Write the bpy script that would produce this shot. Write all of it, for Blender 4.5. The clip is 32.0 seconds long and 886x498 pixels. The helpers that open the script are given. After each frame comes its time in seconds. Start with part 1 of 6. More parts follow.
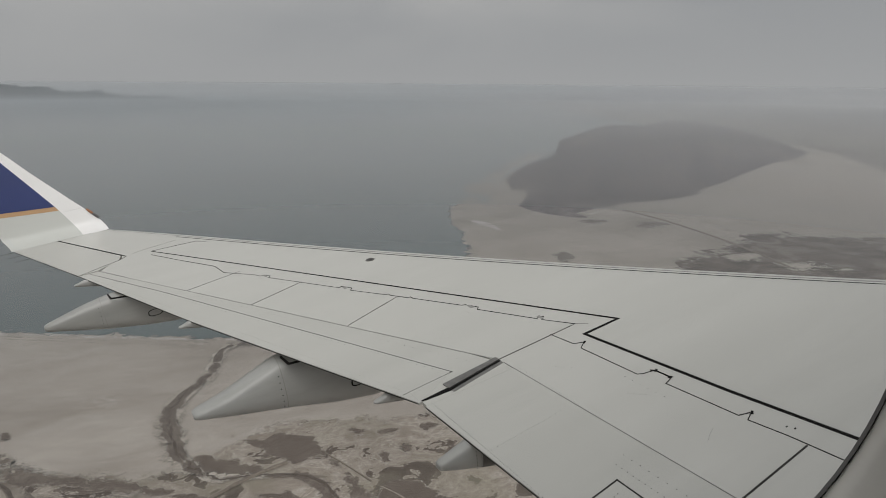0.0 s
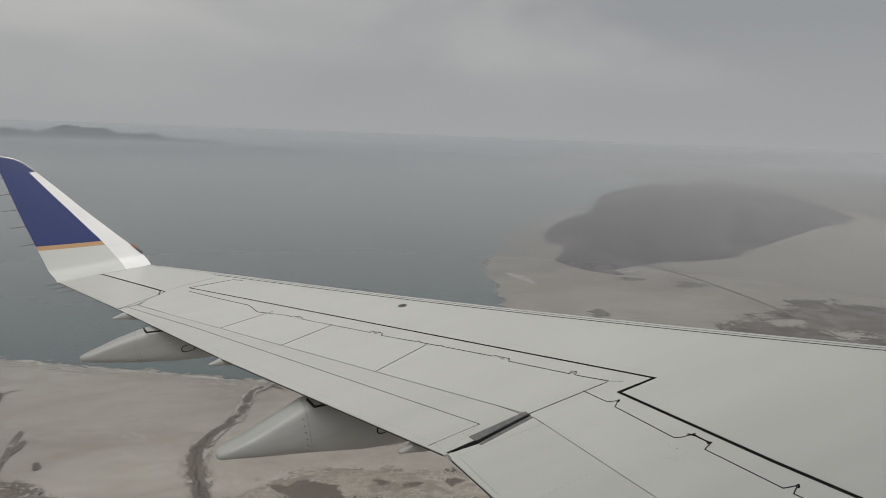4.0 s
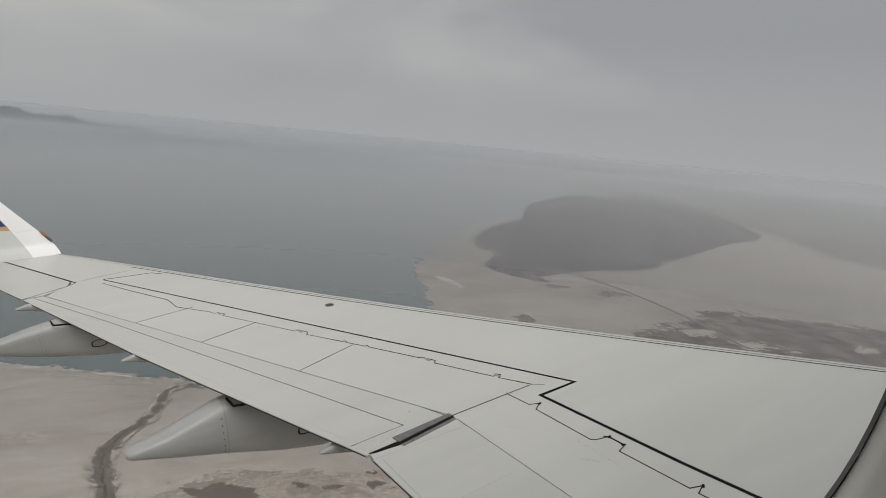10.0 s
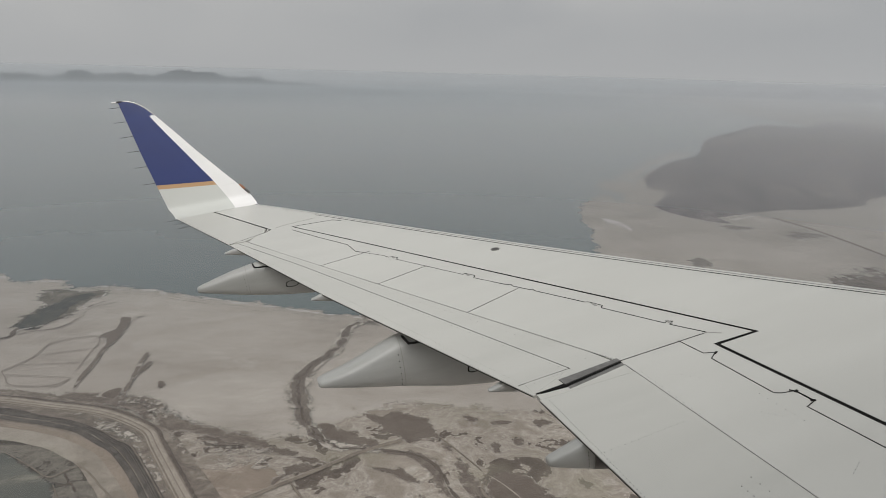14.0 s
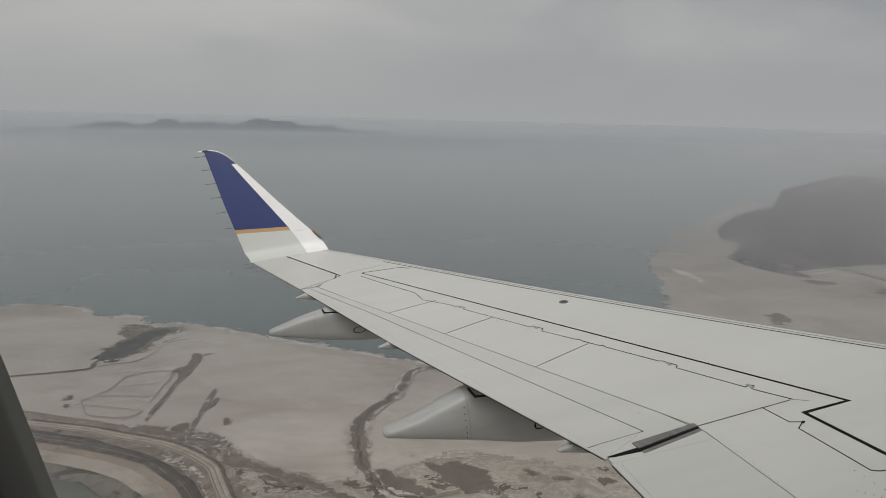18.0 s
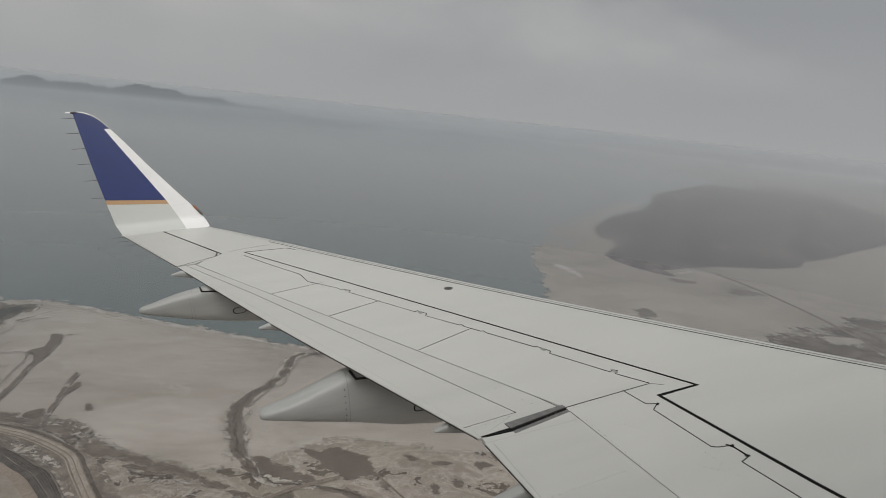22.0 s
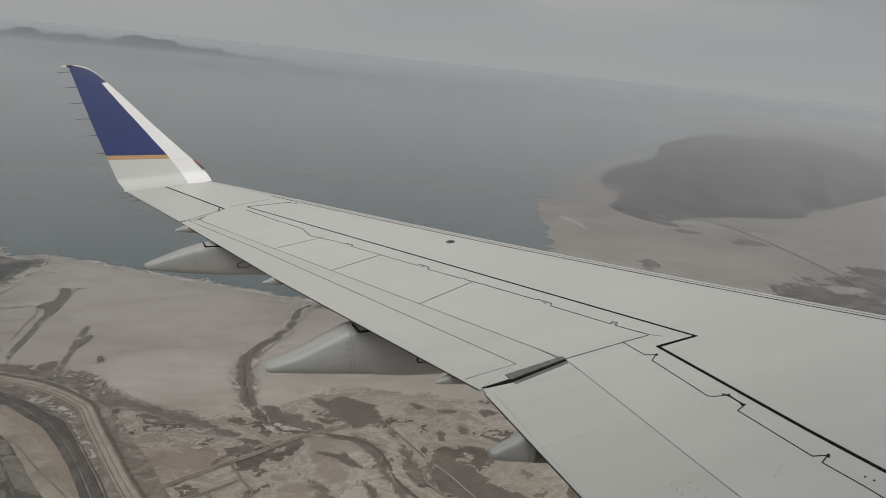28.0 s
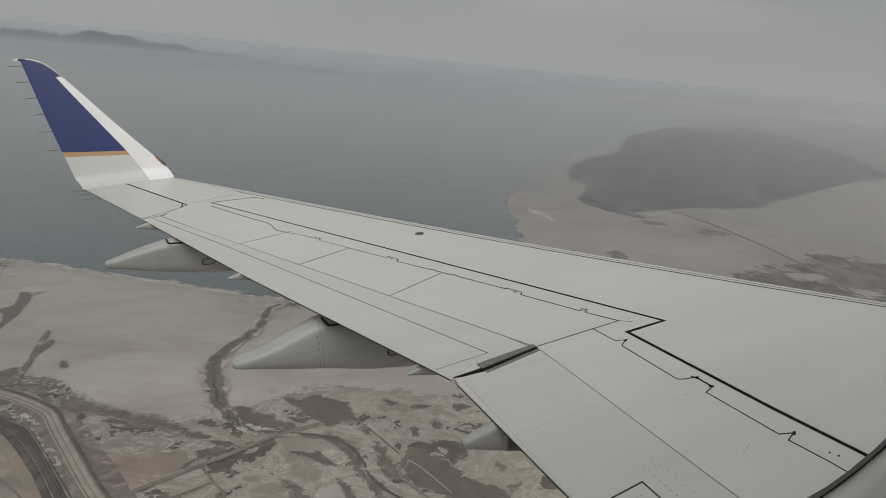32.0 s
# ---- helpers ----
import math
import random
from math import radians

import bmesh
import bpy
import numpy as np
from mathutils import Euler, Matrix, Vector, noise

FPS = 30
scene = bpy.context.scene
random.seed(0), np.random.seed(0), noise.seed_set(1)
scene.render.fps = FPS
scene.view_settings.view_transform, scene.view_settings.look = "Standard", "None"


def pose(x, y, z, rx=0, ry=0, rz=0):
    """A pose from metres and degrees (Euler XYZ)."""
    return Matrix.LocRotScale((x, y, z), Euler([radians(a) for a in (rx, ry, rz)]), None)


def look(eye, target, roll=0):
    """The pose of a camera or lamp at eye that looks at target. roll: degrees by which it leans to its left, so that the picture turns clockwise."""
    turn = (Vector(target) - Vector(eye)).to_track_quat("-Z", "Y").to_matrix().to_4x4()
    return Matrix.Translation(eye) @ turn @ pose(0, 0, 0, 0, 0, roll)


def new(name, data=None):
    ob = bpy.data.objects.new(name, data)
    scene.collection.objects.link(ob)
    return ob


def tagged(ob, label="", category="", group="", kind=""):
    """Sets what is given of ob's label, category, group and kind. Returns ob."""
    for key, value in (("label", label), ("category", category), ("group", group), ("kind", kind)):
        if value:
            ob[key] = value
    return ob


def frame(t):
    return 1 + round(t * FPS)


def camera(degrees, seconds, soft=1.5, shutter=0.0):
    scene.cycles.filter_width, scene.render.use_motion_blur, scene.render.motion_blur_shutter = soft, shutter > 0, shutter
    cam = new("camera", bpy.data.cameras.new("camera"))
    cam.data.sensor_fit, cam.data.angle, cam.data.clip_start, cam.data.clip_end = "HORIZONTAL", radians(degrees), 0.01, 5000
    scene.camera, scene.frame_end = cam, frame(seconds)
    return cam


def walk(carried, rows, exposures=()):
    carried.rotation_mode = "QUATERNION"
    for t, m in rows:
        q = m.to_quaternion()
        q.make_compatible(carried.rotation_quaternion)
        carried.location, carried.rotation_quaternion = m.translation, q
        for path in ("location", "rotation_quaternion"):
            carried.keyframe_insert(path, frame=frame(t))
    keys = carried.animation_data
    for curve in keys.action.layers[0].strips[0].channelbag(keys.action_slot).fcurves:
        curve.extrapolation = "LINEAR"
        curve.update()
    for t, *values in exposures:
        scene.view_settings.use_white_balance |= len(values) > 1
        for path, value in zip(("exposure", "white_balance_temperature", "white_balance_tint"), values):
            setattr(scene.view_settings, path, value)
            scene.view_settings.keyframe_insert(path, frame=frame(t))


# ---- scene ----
from mathutils.geometry import tessellate_polygon

cam = camera(70.0, 32.0, soft=0.5)

# the traveller's eye at a cabin window: seconds, place, turn
ROWS = [
    (0, -0.004, -0.003, 150.018, 75.00, -0.44, -18.95),
    (0.5, -0.022, -0.005, 150.007, 74.97, -0.82, -19.84),
    (1, -0.002, 0.002, 150.005, 75.06, -1.55, -20.00),
    (1.5, -0.007, -0.000, 149.978, 75.59, -2.85, -19.29),
    (2, 0.004, 0.003, 150.004, 74.15, -2.66, -18.12),
    (2.5, 0.005, -0.006, 149.978, 71.81, -2.30, -18.98),
    (3, -0.002, 0.010, 150.003, 75.52, -0.28, -15.10),
    (3.5, 0.006, 0.022, 149.997, 77.16, -3.15, -16.16),
    (4, 0.015, 0.023, 149.988, 79.49, -2.17, -15.31),
    (4.5, 0.010, 0.010, 149.983, 78.80, -2.21, -13.67),
    (6.5, 0.001, 0.015, 149.998, 77.93, -3.06, -13.96),
    (7, -0.006, 0.012, 150.013, 79.09, -4.31, -14.49),
    (7.5, 0.024, 0.021, 149.989, 79.62, -4.00, -16.83),
    (8, 0.013, 0.023, 149.999, 79.45, -4.63, -19.34),
    (8.5, 0.004, 0.024, 149.994, 79.68, -4.71, -20.61),
    (9, 0.015, 0.023, 149.990, 79.41, -4.21, -22.07),
    (9.5, 0.020, 0.025, 149.974, 80.66, -5.00, -22.37),
    (10, 0.014, 0.019, 149.980, 80.09, -5.48, -21.13),
    (10.5, 0.025, 0.022, 149.973, 78.56, -4.98, -19.81),
    (11, 0.027, 0.022, 149.970, 78.78, -5.73, -18.66),
    (11.5, 0.028, 0.022, 149.993, 76.65, -4.66, -17.77),
    (12, 0.045, 0.031, 149.994, 76.17, -5.17, -17.29),
    (12.5, 0.034, 0.025, 149.955, 75.78, -6.31, -16.01),
    (13, 0.042, 0.032, 149.947, 74.55, -4.95, -11.82),
    (13.5, 0.017, 0.023, 149.960, 74.18, -3.81, -8.70),
    (14, 0.007, 0.003, 149.994, 74.10, -1.40, -6.87),
    (14.5, -0.001, 0.001, 150.011, 67.20, -1.87, -5.57),
    (15, -0.019, 0.003, 150.024, 75.44, -0.02, 0.01),
    (15.5, -0.016, -0.018, 150.052, 75.19, 0.02, 0.63),
    (17.5, -0.034, 0.003, 150.043, 76.40, -0.84, -1.76),
    (18, -0.038, 0.007, 150.036, 78.14, -1.38, -0.95),
    (18.5, -0.017, -0.005, 150.023, 76.05, -1.13, -0.93),
    (19, -0.033, 0.005, 150.014, 75.50, -1.79, -2.94),
    (19.5, -0.038, 0.015, 150.006, 76.23, -1.05, -1.54),
    (20, -0.036, 0.010, 150.030, 76.33, -1.15, -0.21),
    (20.5, -0.027, -0.006, 150.033, 78.56, -0.34, 2.58),
    (21, -0.034, -0.008, 150.039, 79.04, -1.80, -4.65),
    (21.5, -0.028, -0.007, 150.014, 77.89, -4.49, -6.53),
    (22, -0.016, -0.013, 150.012, 77.58, -6.09, -10.08),
    (22.5, -0.031, -0.010, 150.024, 76.84, -6.77, -12.23),
    (23, -0.008, -0.007, 150.008, 77.08, -7.64, -13.55),
    (23.5, 0.015, -0.004, 149.986, 76.10, -7.14, -12.59),
    (24, -0.006, -0.007, 149.994, 74.78, -7.28, -12.64),
    (24.5, -0.009, -0.005, 149.991, 74.25, -6.94, -12.16),
    (25, -0.012, -0.011, 150.004, 74.02, -5.47, -12.40),
    (25.5, 0.023, 0.003, 149.982, 74.07, -5.15, -13.79),
    (27.5, 0.015, -0.014, 150.017, 73.11, -4.45, -7.63),
    (28, 0.005, -0.016, 150.027, 73.24, -5.60, -9.81),
    (28.5, 0.012, -0.011, 150.015, 72.85, -5.63, -11.87),
    (29, 0.019, -0.004, 150.010, 71.97, -6.96, -13.11),
    (29.5, 0.022, 0.000, 150.013, 71.80, -5.91, -13.80),
    (30, 0.004, 0.007, 149.979, 72.30, -6.06, -13.23),
    (30.5, 0.007, 0.005, 149.984, 73.47, -5.04, -14.82),
    (31, 0.033, 0.016, 149.985, 73.30, -4.40, -13.87),
    (31.5, 0.042, 0.016, 149.976, 73.40, -5.76, -13.05),
    (32, 0.023, 0.009, 149.982, 73.08, -5.32, -12.73),
]
walk(cam, [(t, pose(x, y, z, a, b, c)) for t, x, y, z, a, b, c in ROWS],
     exposures=[(0, -0.19), (3, -0.12), (7, -0.06), (9, -0.04), (12, 0.00), (13, 0.05), (15.5, 0.06), (17.5, -0.08), (20, -0.13), (25, -0.15), (28, -0.16), (32, -0.21)])

# the airliner's frame in the world: x forward, y out along the wing, z up from the wing's upper skin
AIR = pose(0.322, 0.022, 147.965, -1.161, -8.940, 11.273)

# ---- sky and light ----
world = bpy.data.worlds.new("overcast_sky")
scene.world = world
world.use_nodes = True
wn, wl = world.node_tree.nodes, world.node_tree.links
wn.clear()
w_out = wn.new("ShaderNodeOutputWorld")
w_bg = wn.new("ShaderNodeBackground")
w_sky = wn.new("ShaderNodeTexSky")
w_sky.sky_type, w_sky.sun_disc = "NISHITA", False
w_sky.sun_elevation, w_sky.sun_rotation = radians(42), radians(189)
w_sky.dust_density, w_sky.air_density = 6.0, 1.0
w_hs = wn.new("ShaderNodeHueSaturation")
w_hs.inputs["Saturation"].default_value, w_hs.inputs["Value"].default_value = 0.12, 0.09
w_tc = wn.new("ShaderNodeTexCoord")
w_map = wn.new("ShaderNodeMapping")
w_map.inputs["Scale"].default_value = (1.0, 1.0, 2.6)
w_noise = wn.new("ShaderNodeTexNoise")
w_noise.inputs["Scale"].default_value, w_noise.inputs["Detail"].default_value = 2.1, 5.0
w_noise.inputs["Roughness"].default_value, w_noise.inputs["Distortion"].default_value = 0.5, 0.35
w_cloud = wn.new("ShaderNodeValToRGB")
w_cloud.color_ramp.elements[0].position, w_cloud.color_ramp.elements[0].color = 0.30, (0.335, 0.346, 0.364, 1)
w_cloud.color_ramp.elements[1].position, w_cloud.color_ramp.elements[1].color = 0.66, (0.556, 0.548, 0.536, 1)
w_sep = wn.new("ShaderNodeSeparateXYZ")
w_hor = wn.new("ShaderNodeMapRange")
w_hor.inputs["From Min"].default_value, w_hor.inputs["From Max"].default_value = 0.0, 0.17
w_fade = wn.new("ShaderNodeMix")
w_fade.data_type = "RGBA"
w_fade.inputs["A"].default_value = (0.446, 0.451, 0.459, 1)
w_zen = wn.new("ShaderNodeMapRange")
w_zen.interpolation_type = "SMOOTHSTEP"
w_zen.inputs["From Min"].default_value, w_zen.inputs["From Max"].default_value = 0.30, 1.0
w_zen.inputs["To Min"].default_value, w_zen.inputs["To Max"].default_value = 1.0, 2.3
w_mix = wn.new("ShaderNodeMix")
w_mix.data_type = "RGBA"
w_mix.inputs["Factor"].default_value = 0.88
wl.new(w_tc.outputs["Generated"], w_map.inputs["Vector"])
wl.new(w_map.outputs["Vector"], w_noise.inputs["Vector"])
w_side = wn.new("ShaderNodeMath")
w_side.operation = "MULTIPLY_ADD"
w_side.inputs[1].default_value = -0.27
wl.new(w_tc.outputs["Generated"], w_sep.inputs["Vector"])
wl.new(w_sep.outputs["X"], w_side.inputs[0])
wl.new(w_noise.outputs["Fac"], w_side.inputs[2])
wl.new(w_side.outputs["Value"], w_cloud.inputs["Fac"])
wl.new(w_sep.outputs["Z"], w_hor.inputs["Value"])
wl.new(w_hor.outputs["Result"], w_fade.inputs["Factor"])
wl.new(w_cloud.outputs["Color"], w_fade.inputs["B"])
wl.new(w_sky.outputs["Color"], w_hs.inputs["Color"])
wl.new(w_hs.outputs["Color"], w_mix.inputs["A"])
wl.new(w_fade.outputs["Result"], w_mix.inputs["B"])
wl.new(w_mix.outputs["Result"], w_bg.inputs["Color"])
wl.new(w_sep.outputs["Z"], w_zen.inputs["Value"])
wl.new(w_zen.outputs["Result"], w_bg.inputs["Strength"])
wl.new(w_bg.outputs["Background"], w_out.inputs["Surface"])

sun_data = bpy.data.lights.new("sun", "SUN")
sun_data.energy, sun_data.angle, sun_data.color = 1.42, radians(40), (1.0, 0.975, 0.94)
sun = new("sun", sun_data)
SUN_DIR = Vector((-0.12, -0.73, 0.67))
sun.matrix_world = look(SUN_DIR * 400 + Vector((0, 0, 150)), (0, 0, 150))
tagged(sun, "dim sun behind an even overcast", "sun", kind="structure")


# ---- materials ----
def nodes_of(name):
    m = bpy.data.materials.new(name)
    m.use_nodes = True
    nt = m.node_tree
    return m, nt.nodes, nt.links, nt.nodes["Principled BSDF"]


def noise_node(n, l, scale, detail=5.0, rough=0.55, stretch=(1, 1, 1), distort=0.0):
    tc, mp, tx = n.new("ShaderNodeTexCoord"), n.new("ShaderNodeMapping"), n.new("ShaderNodeTexNoise")
    mp.inputs["Scale"].default_value = stretch
    tx.inputs["Scale"].default_value, tx.inputs["Detail"].default_value = scale, detail
    tx.inputs["Roughness"].default_value, tx.inputs["Distortion"].default_value = rough, distort
    l.new(tc.outputs["Object"], mp.inputs["Vector"])
    l.new(mp.outputs["Vector"], tx.inputs["Vector"])
    return tx


def ramp_node(n, l, source, stops):
    r = n.new("ShaderNodeValToRGB")
    e = r.color_ramp.elements
    e[0].position, e[0].color = stops[0][0], (*stops[0][1], 1)
    e[1].position, e[1].color = stops[-1][0], (*stops[-1][1], 1)
    for p, c in stops[1:-1]:
        e.new(p).color = (*c, 1)
    l.new(source, r.inputs["Fac"])
    return r


def mix_node(n, l, fac, a, b, mode="MIX"):
    x = n.new("ShaderNodeMix")
    x.data_type, x.blend_type = "RGBA", mode
    for key, v in (("Factor", fac), ("A", a), ("B", b)):
        if hasattr(v, "node"):
            l.new(v, x.inputs[key])
        elif isinstance(v, tuple):
            x.inputs[key].default_value = (*v, 1)
        else:
            x.inputs[key].default_value = v
    return x.outputs["Result"]


def bump_node(n, l, height, strength, distance, b):
    bp = n.new("ShaderNodeBump")
    bp.inputs["Strength"].default_value, bp.inputs["Distance"].default_value = strength, distance
    l.new(height, bp.inputs["Height"])
    l.new(bp.outputs["Normal"], b.inputs["Normal"])


def paint(name, base, dark, rough=0.38, coat=0.15, streak=(0.5, 3.0, 3.0), metal=0.0, bump=0.02, glaze=0.25):
    """Aged aircraft paint: faint streaks along the airflow, fine grime and a soft sheen."""
    m, n, l, b = nodes_of(name)
    big = noise_node(n, l, 1.1, 4, 0.6, streak)
    fine = noise_node(n, l, 26.0, 6, 0.65, (0.35, 1, 1))
    c = mix_node(n, l, ramp_node(n, l, big.outputs["Fac"], [(0.35, (0, 0, 0)), (0.72, (1, 1, 1))]).outputs["Color"], dark, base)
    c = mix_node(n, l, ramp_node(n, l, fine.outputs["Fac"], [(0.30, (0.25, 0.25, 0.25)), (0.5, (0, 0, 0))]).outputs["Color"], c, dark)
    l.new(c, b.inputs["Base Color"])
    r = n.new("ShaderNodeMapRange")
    r.inputs["To Min"].default_value, r.inputs["To Max"].default_value = rough - 0.07, rough + 0.10
    l.new(big.outputs["Fac"], r.inputs["Value"])
    l.new(r.outputs["Result"], b.inputs["Roughness"])
    b.inputs["Metallic"].default_value, b.inputs["Coat Weight"].default_value = metal, coat
    b.inputs["Coat Roughness"].default_value = glaze
    bump_node(n, l, big.outputs["Fac"], bump, 0.02, b)
    return m


def plain(name, base, rough=0.6, metal=0.0, vary=0.25, scale=30.0, gloss=0.5):
    m, n, l, b = nodes_of(name)
    t = noise_node(n, l, scale, 5, 0.6)
    lo = tuple(v * (1 - vary) for v in base)
    l.new(ramp_node(n, l, t.outputs["Fac"], [(0.3, lo), (0.7, base)]).outputs["Color"], b.inputs["Base Color"])
    b.inputs["Roughness"].default_value, b.inputs["Metallic"].default_value = rough, metal
    b.inputs["Specular IOR Level"].default_value = gloss
    return m


WING = paint("wing_grey_paint", (0.500, 0.496, 0.465), (0.450, 0.446, 0.416), 0.38, 0.22, glaze=0.10)
BASE = paint("winglet_base_paint", (0.55, 0.558, 0.532), (0.51, 0.518, 0.492), 0.52, 0.0)
PANEL = paint("spoiler_grey_paint", (0.490, 0.486, 0.455), (0.448, 0.445, 0.416), 0.42, 0.1)
FLAP = paint("flap_grey_paint", (0.470, 0.466, 0.436), (0.422, 0.419, 0.390), 0.40, 0.12)
# fairing grey set darker than the wing: the shade beneath it is in this colour
FAIRING = paint("fairing_shade_grey", (0.335, 0.337, 0.324), (0.262, 0.263, 0.250), 0.36, 0.2)
WHITE = paint("white_paint", (0.80, 0.79, 0.785), (0.74, 0.73, 0.72), 0.35, 0.2)
BLUE = paint("blue_paint", (0.011, 0.027, 0.135), (0.010, 0.022, 0.112), 0.42, 0.06)
GOLD = paint("gold_paint", (0.50, 0.31, 0.16), (0.42, 0.26, 0.13), 0.35, 0.1)
BLACK = plain("black_line_paint", (0.011, 0.0105, 0.010), 0.9, gloss=0.1)
SEAL = plain("dark_joint_sealant", (0.050, 0.049, 0.046), 0.8, gloss=0.1)
BELLY = paint("grey_belly_paint", (0.24, 0.245, 0.26), (0.20, 0.205, 0.22), 0.35, 0.2)
SEAM = plain("thin_grey_joint", (0.29, 0.287, 0.272), 0.8)
RIVET = plain("rivet_grime", (0.150, 0.146, 0.136), 0.6, 0.2)
STEEL = plain("bare_metal", (0.42, 0.41, 0.39), 0.38, 0.85, 0.3, 18.0)
RUBSTRIP = plain("worn_metal_rub_strip", (0.20, 0.195, 0.185), 0.45, 0.5, 0.4, 20.0)
# dark metal fittings, and the painted shade on the inboard fairing
SHADE = plain("dark_metal_and_shade", (0.11, 0.105, 0.10), 0.5, 0.3, 0.4, 14.0)
AMBER = plain("amber_lens", (0.34, 0.135, 0.06), 0.2)
SEALRUBBER = plain("grey_window_rubber", (0.095, 0.092, 0.086), 0.6)
RUBBER = plain("black_rubber", (0.02, 0.02, 0.02), 0.55)
def glass_mat(name):
    """A thin clear pane: lets the light straight through and gives back a faint reflection."""
    m, n, l, b = nodes_of(name)
    n.remove(b)
    clear, shine, mix = n.new("ShaderNodeBsdfTransparent"), n.new("ShaderNodeBsdfGlossy"), n.new("ShaderNodeMixShader")
    clear.inputs["Color"].default_value, shine.inputs["Roughness"].default_value = (0.995, 1.0, 0.995, 1), 0.12
    mix.inputs["Fac"].default_value = 0.02
    l.new(clear.outputs["BSDF"], mix.inputs[1])
    l.new(shine.outputs["BSDF"], mix.inputs[2])
    l.new(mix.outputs["Shader"], n["Material Output"].inputs["Surface"])
    return m


GLASS = glass_mat("window_acrylic")
# dark grey for the shade painted on the window reveal's aft side
REVEAL_SHADE = plain("reveal_shade_grey", (0.150, 0.145, 0.125), 0.55)
CABIN = plain("cabin_wall_plastic", (0.62, 0.60, 0.555), 0.5, 0, 0.06, 60.0)


def ground_mat(name, stops, scale, fine, stretch=(1, 1, 1), rough=0.9, bump=0.4, distort=0.6, edge=None, tint=None, grain=0.26):
    """Bare ground: wide patches, fine grain over them, and, for patches, ragged gaps at their rims."""
    m, n, l, b = nodes_of(name)
    big = noise_node(n, l, scale, 8, 0.62, stretch, distort)
    small = noise_node(n, l, fine, 6, 0.7, stretch)
    c = ramp_node(n, l, big.outputs["Fac"], stops).outputs["Color"]
    g = ramp_node(n, l, small.outputs["Fac"], [(0.30, (1 - grain, 1 - grain, 1 - grain * 1.05)), (0.62, (1.05, 1.05, 1.05))]).outputs["Color"]
    c = mix_node(n, l, 1.0, c, g, "MULTIPLY")
    if tint:
        wide = noise_node(n, l, tint[0], 3, 0.5)
        c = mix_node(n, l, ramp_node(n, l, wide.outputs["Fac"], [(0.42, (0, 0, 0)), (0.66, (0.7, 0.7, 0.7))]).outputs["Color"], c, tint[1])
    l.new(c, b.inputs["Base Color"])
    b.inputs["Roughness"].default_value = rough
    b.inputs["Specular IOR Level"].default_value = 0.2
    bump_node(n, l, small.outputs["Fac"], bump, 0.5, b)
    if edge:
        FRAY[name] = edge[0] * edge[1] * 0.3 + 0.6
        l.new(rim_mask(n, l, *edge), b.inputs["Alpha"])
    return m


def math_node(n, l, op, a, b):
    x = n.new("ShaderNodeMath")
    x.operation = op
    for k, v in enumerate((a, b)):
        if hasattr(v, "node"):
            l.new(v, x.inputs[k])
        else:
            x.inputs[k].default_value = v
    return x.outputs["Value"]


def rim_value(n, l, soft, amount, coarse=1.0):
    """Above 0 inside a patch, below outside, shaken by coarse and fine noise."""
    at = n.new("ShaderNodeAttribute")
    at.attribute_name = "rim"
    v = math_node(n, l, "DIVIDE", at.outputs["Fac"], soft)
    for scale, part_ in ((0.09, 1.0), (0.42, 0.75), (1.6, 0.45)):
        t = noise_node(n, l, scale * coarse, 6, 0.6)
        v = math_node(n, l, "ADD", v, math_node(n, l, "MULTIPLY", math_node(n, l, "SUBTRACT", t.outputs["Fac"], 0.5), amount * part_))
    return v


def clamp_node(n, l, v, gain=1.0, add=0.0):
    x = n.new("ShaderNodeClamp")
    l.new(math_node(n, l, "ADD", math_node(n, l, "MULTIPLY", v, gain), add), x.inputs["Value"])
    return x.outputs["Result"]


def rim_mask(n, l, soft, amount, coarse=1.0):
    """1 well inside a patch, 0 outside, frayed along its rim."""
    return clamp_node(n, l, rim_value(n, l, soft, amount, coarse), 5.0)


FRAY = {}


def mud_mat(name, stops, edge, salt=None, scale=0.09, rough=0.85, gain=4.0, grain=0.28):
    """Damp mud that frays at its rim, where a thin crust of dried salt may stand."""
    m, n, l, b = nodes_of(name)
    big = noise_node(n, l, scale, 8, 0.62, (1, 1, 1), 1.0)
    small = noise_node(n, l, 1.1, 6, 0.7)
    c = ramp_node(n, l, big.outputs["Fac"], stops).outputs["Color"]
    c = mix_node(n, l, 1.0, c, ramp_node(n, l, small.outputs["Fac"], [(0.3, (1 - grain, 1 - grain, 1 - grain * 1.05)), (0.66, (1 + grain * 0.35,) * 3)]).outputs["Color"], "MULTIPLY")
    FRAY[name] = edge[0] * edge[1] * 0.3 + 0.6
    v = rim_value(n, l, *edge)
    if salt:
        t = noise_node(n, l, 0.25, 4, 0.6)
        k = math_node(n, l, "MULTIPLY", clamp_node(n, l, v, -1.3, 1.25), clamp_node(n, l, t.outputs["Fac"], 6.0, -2.6))
        c = mix_node(n, l, k, c, salt)
    l.new(c, b.inputs["Base Color"])
    b.inputs["Roughness"].default_value, b.inputs["Specular IOR Level"].default_value = rough, 0.2
    l.new(clamp_node(n, l, v, gain), b.inputs["Alpha"])
    bump_node(n, l, small.outputs["Fac"], 0.4, 0.4, b)
    return m


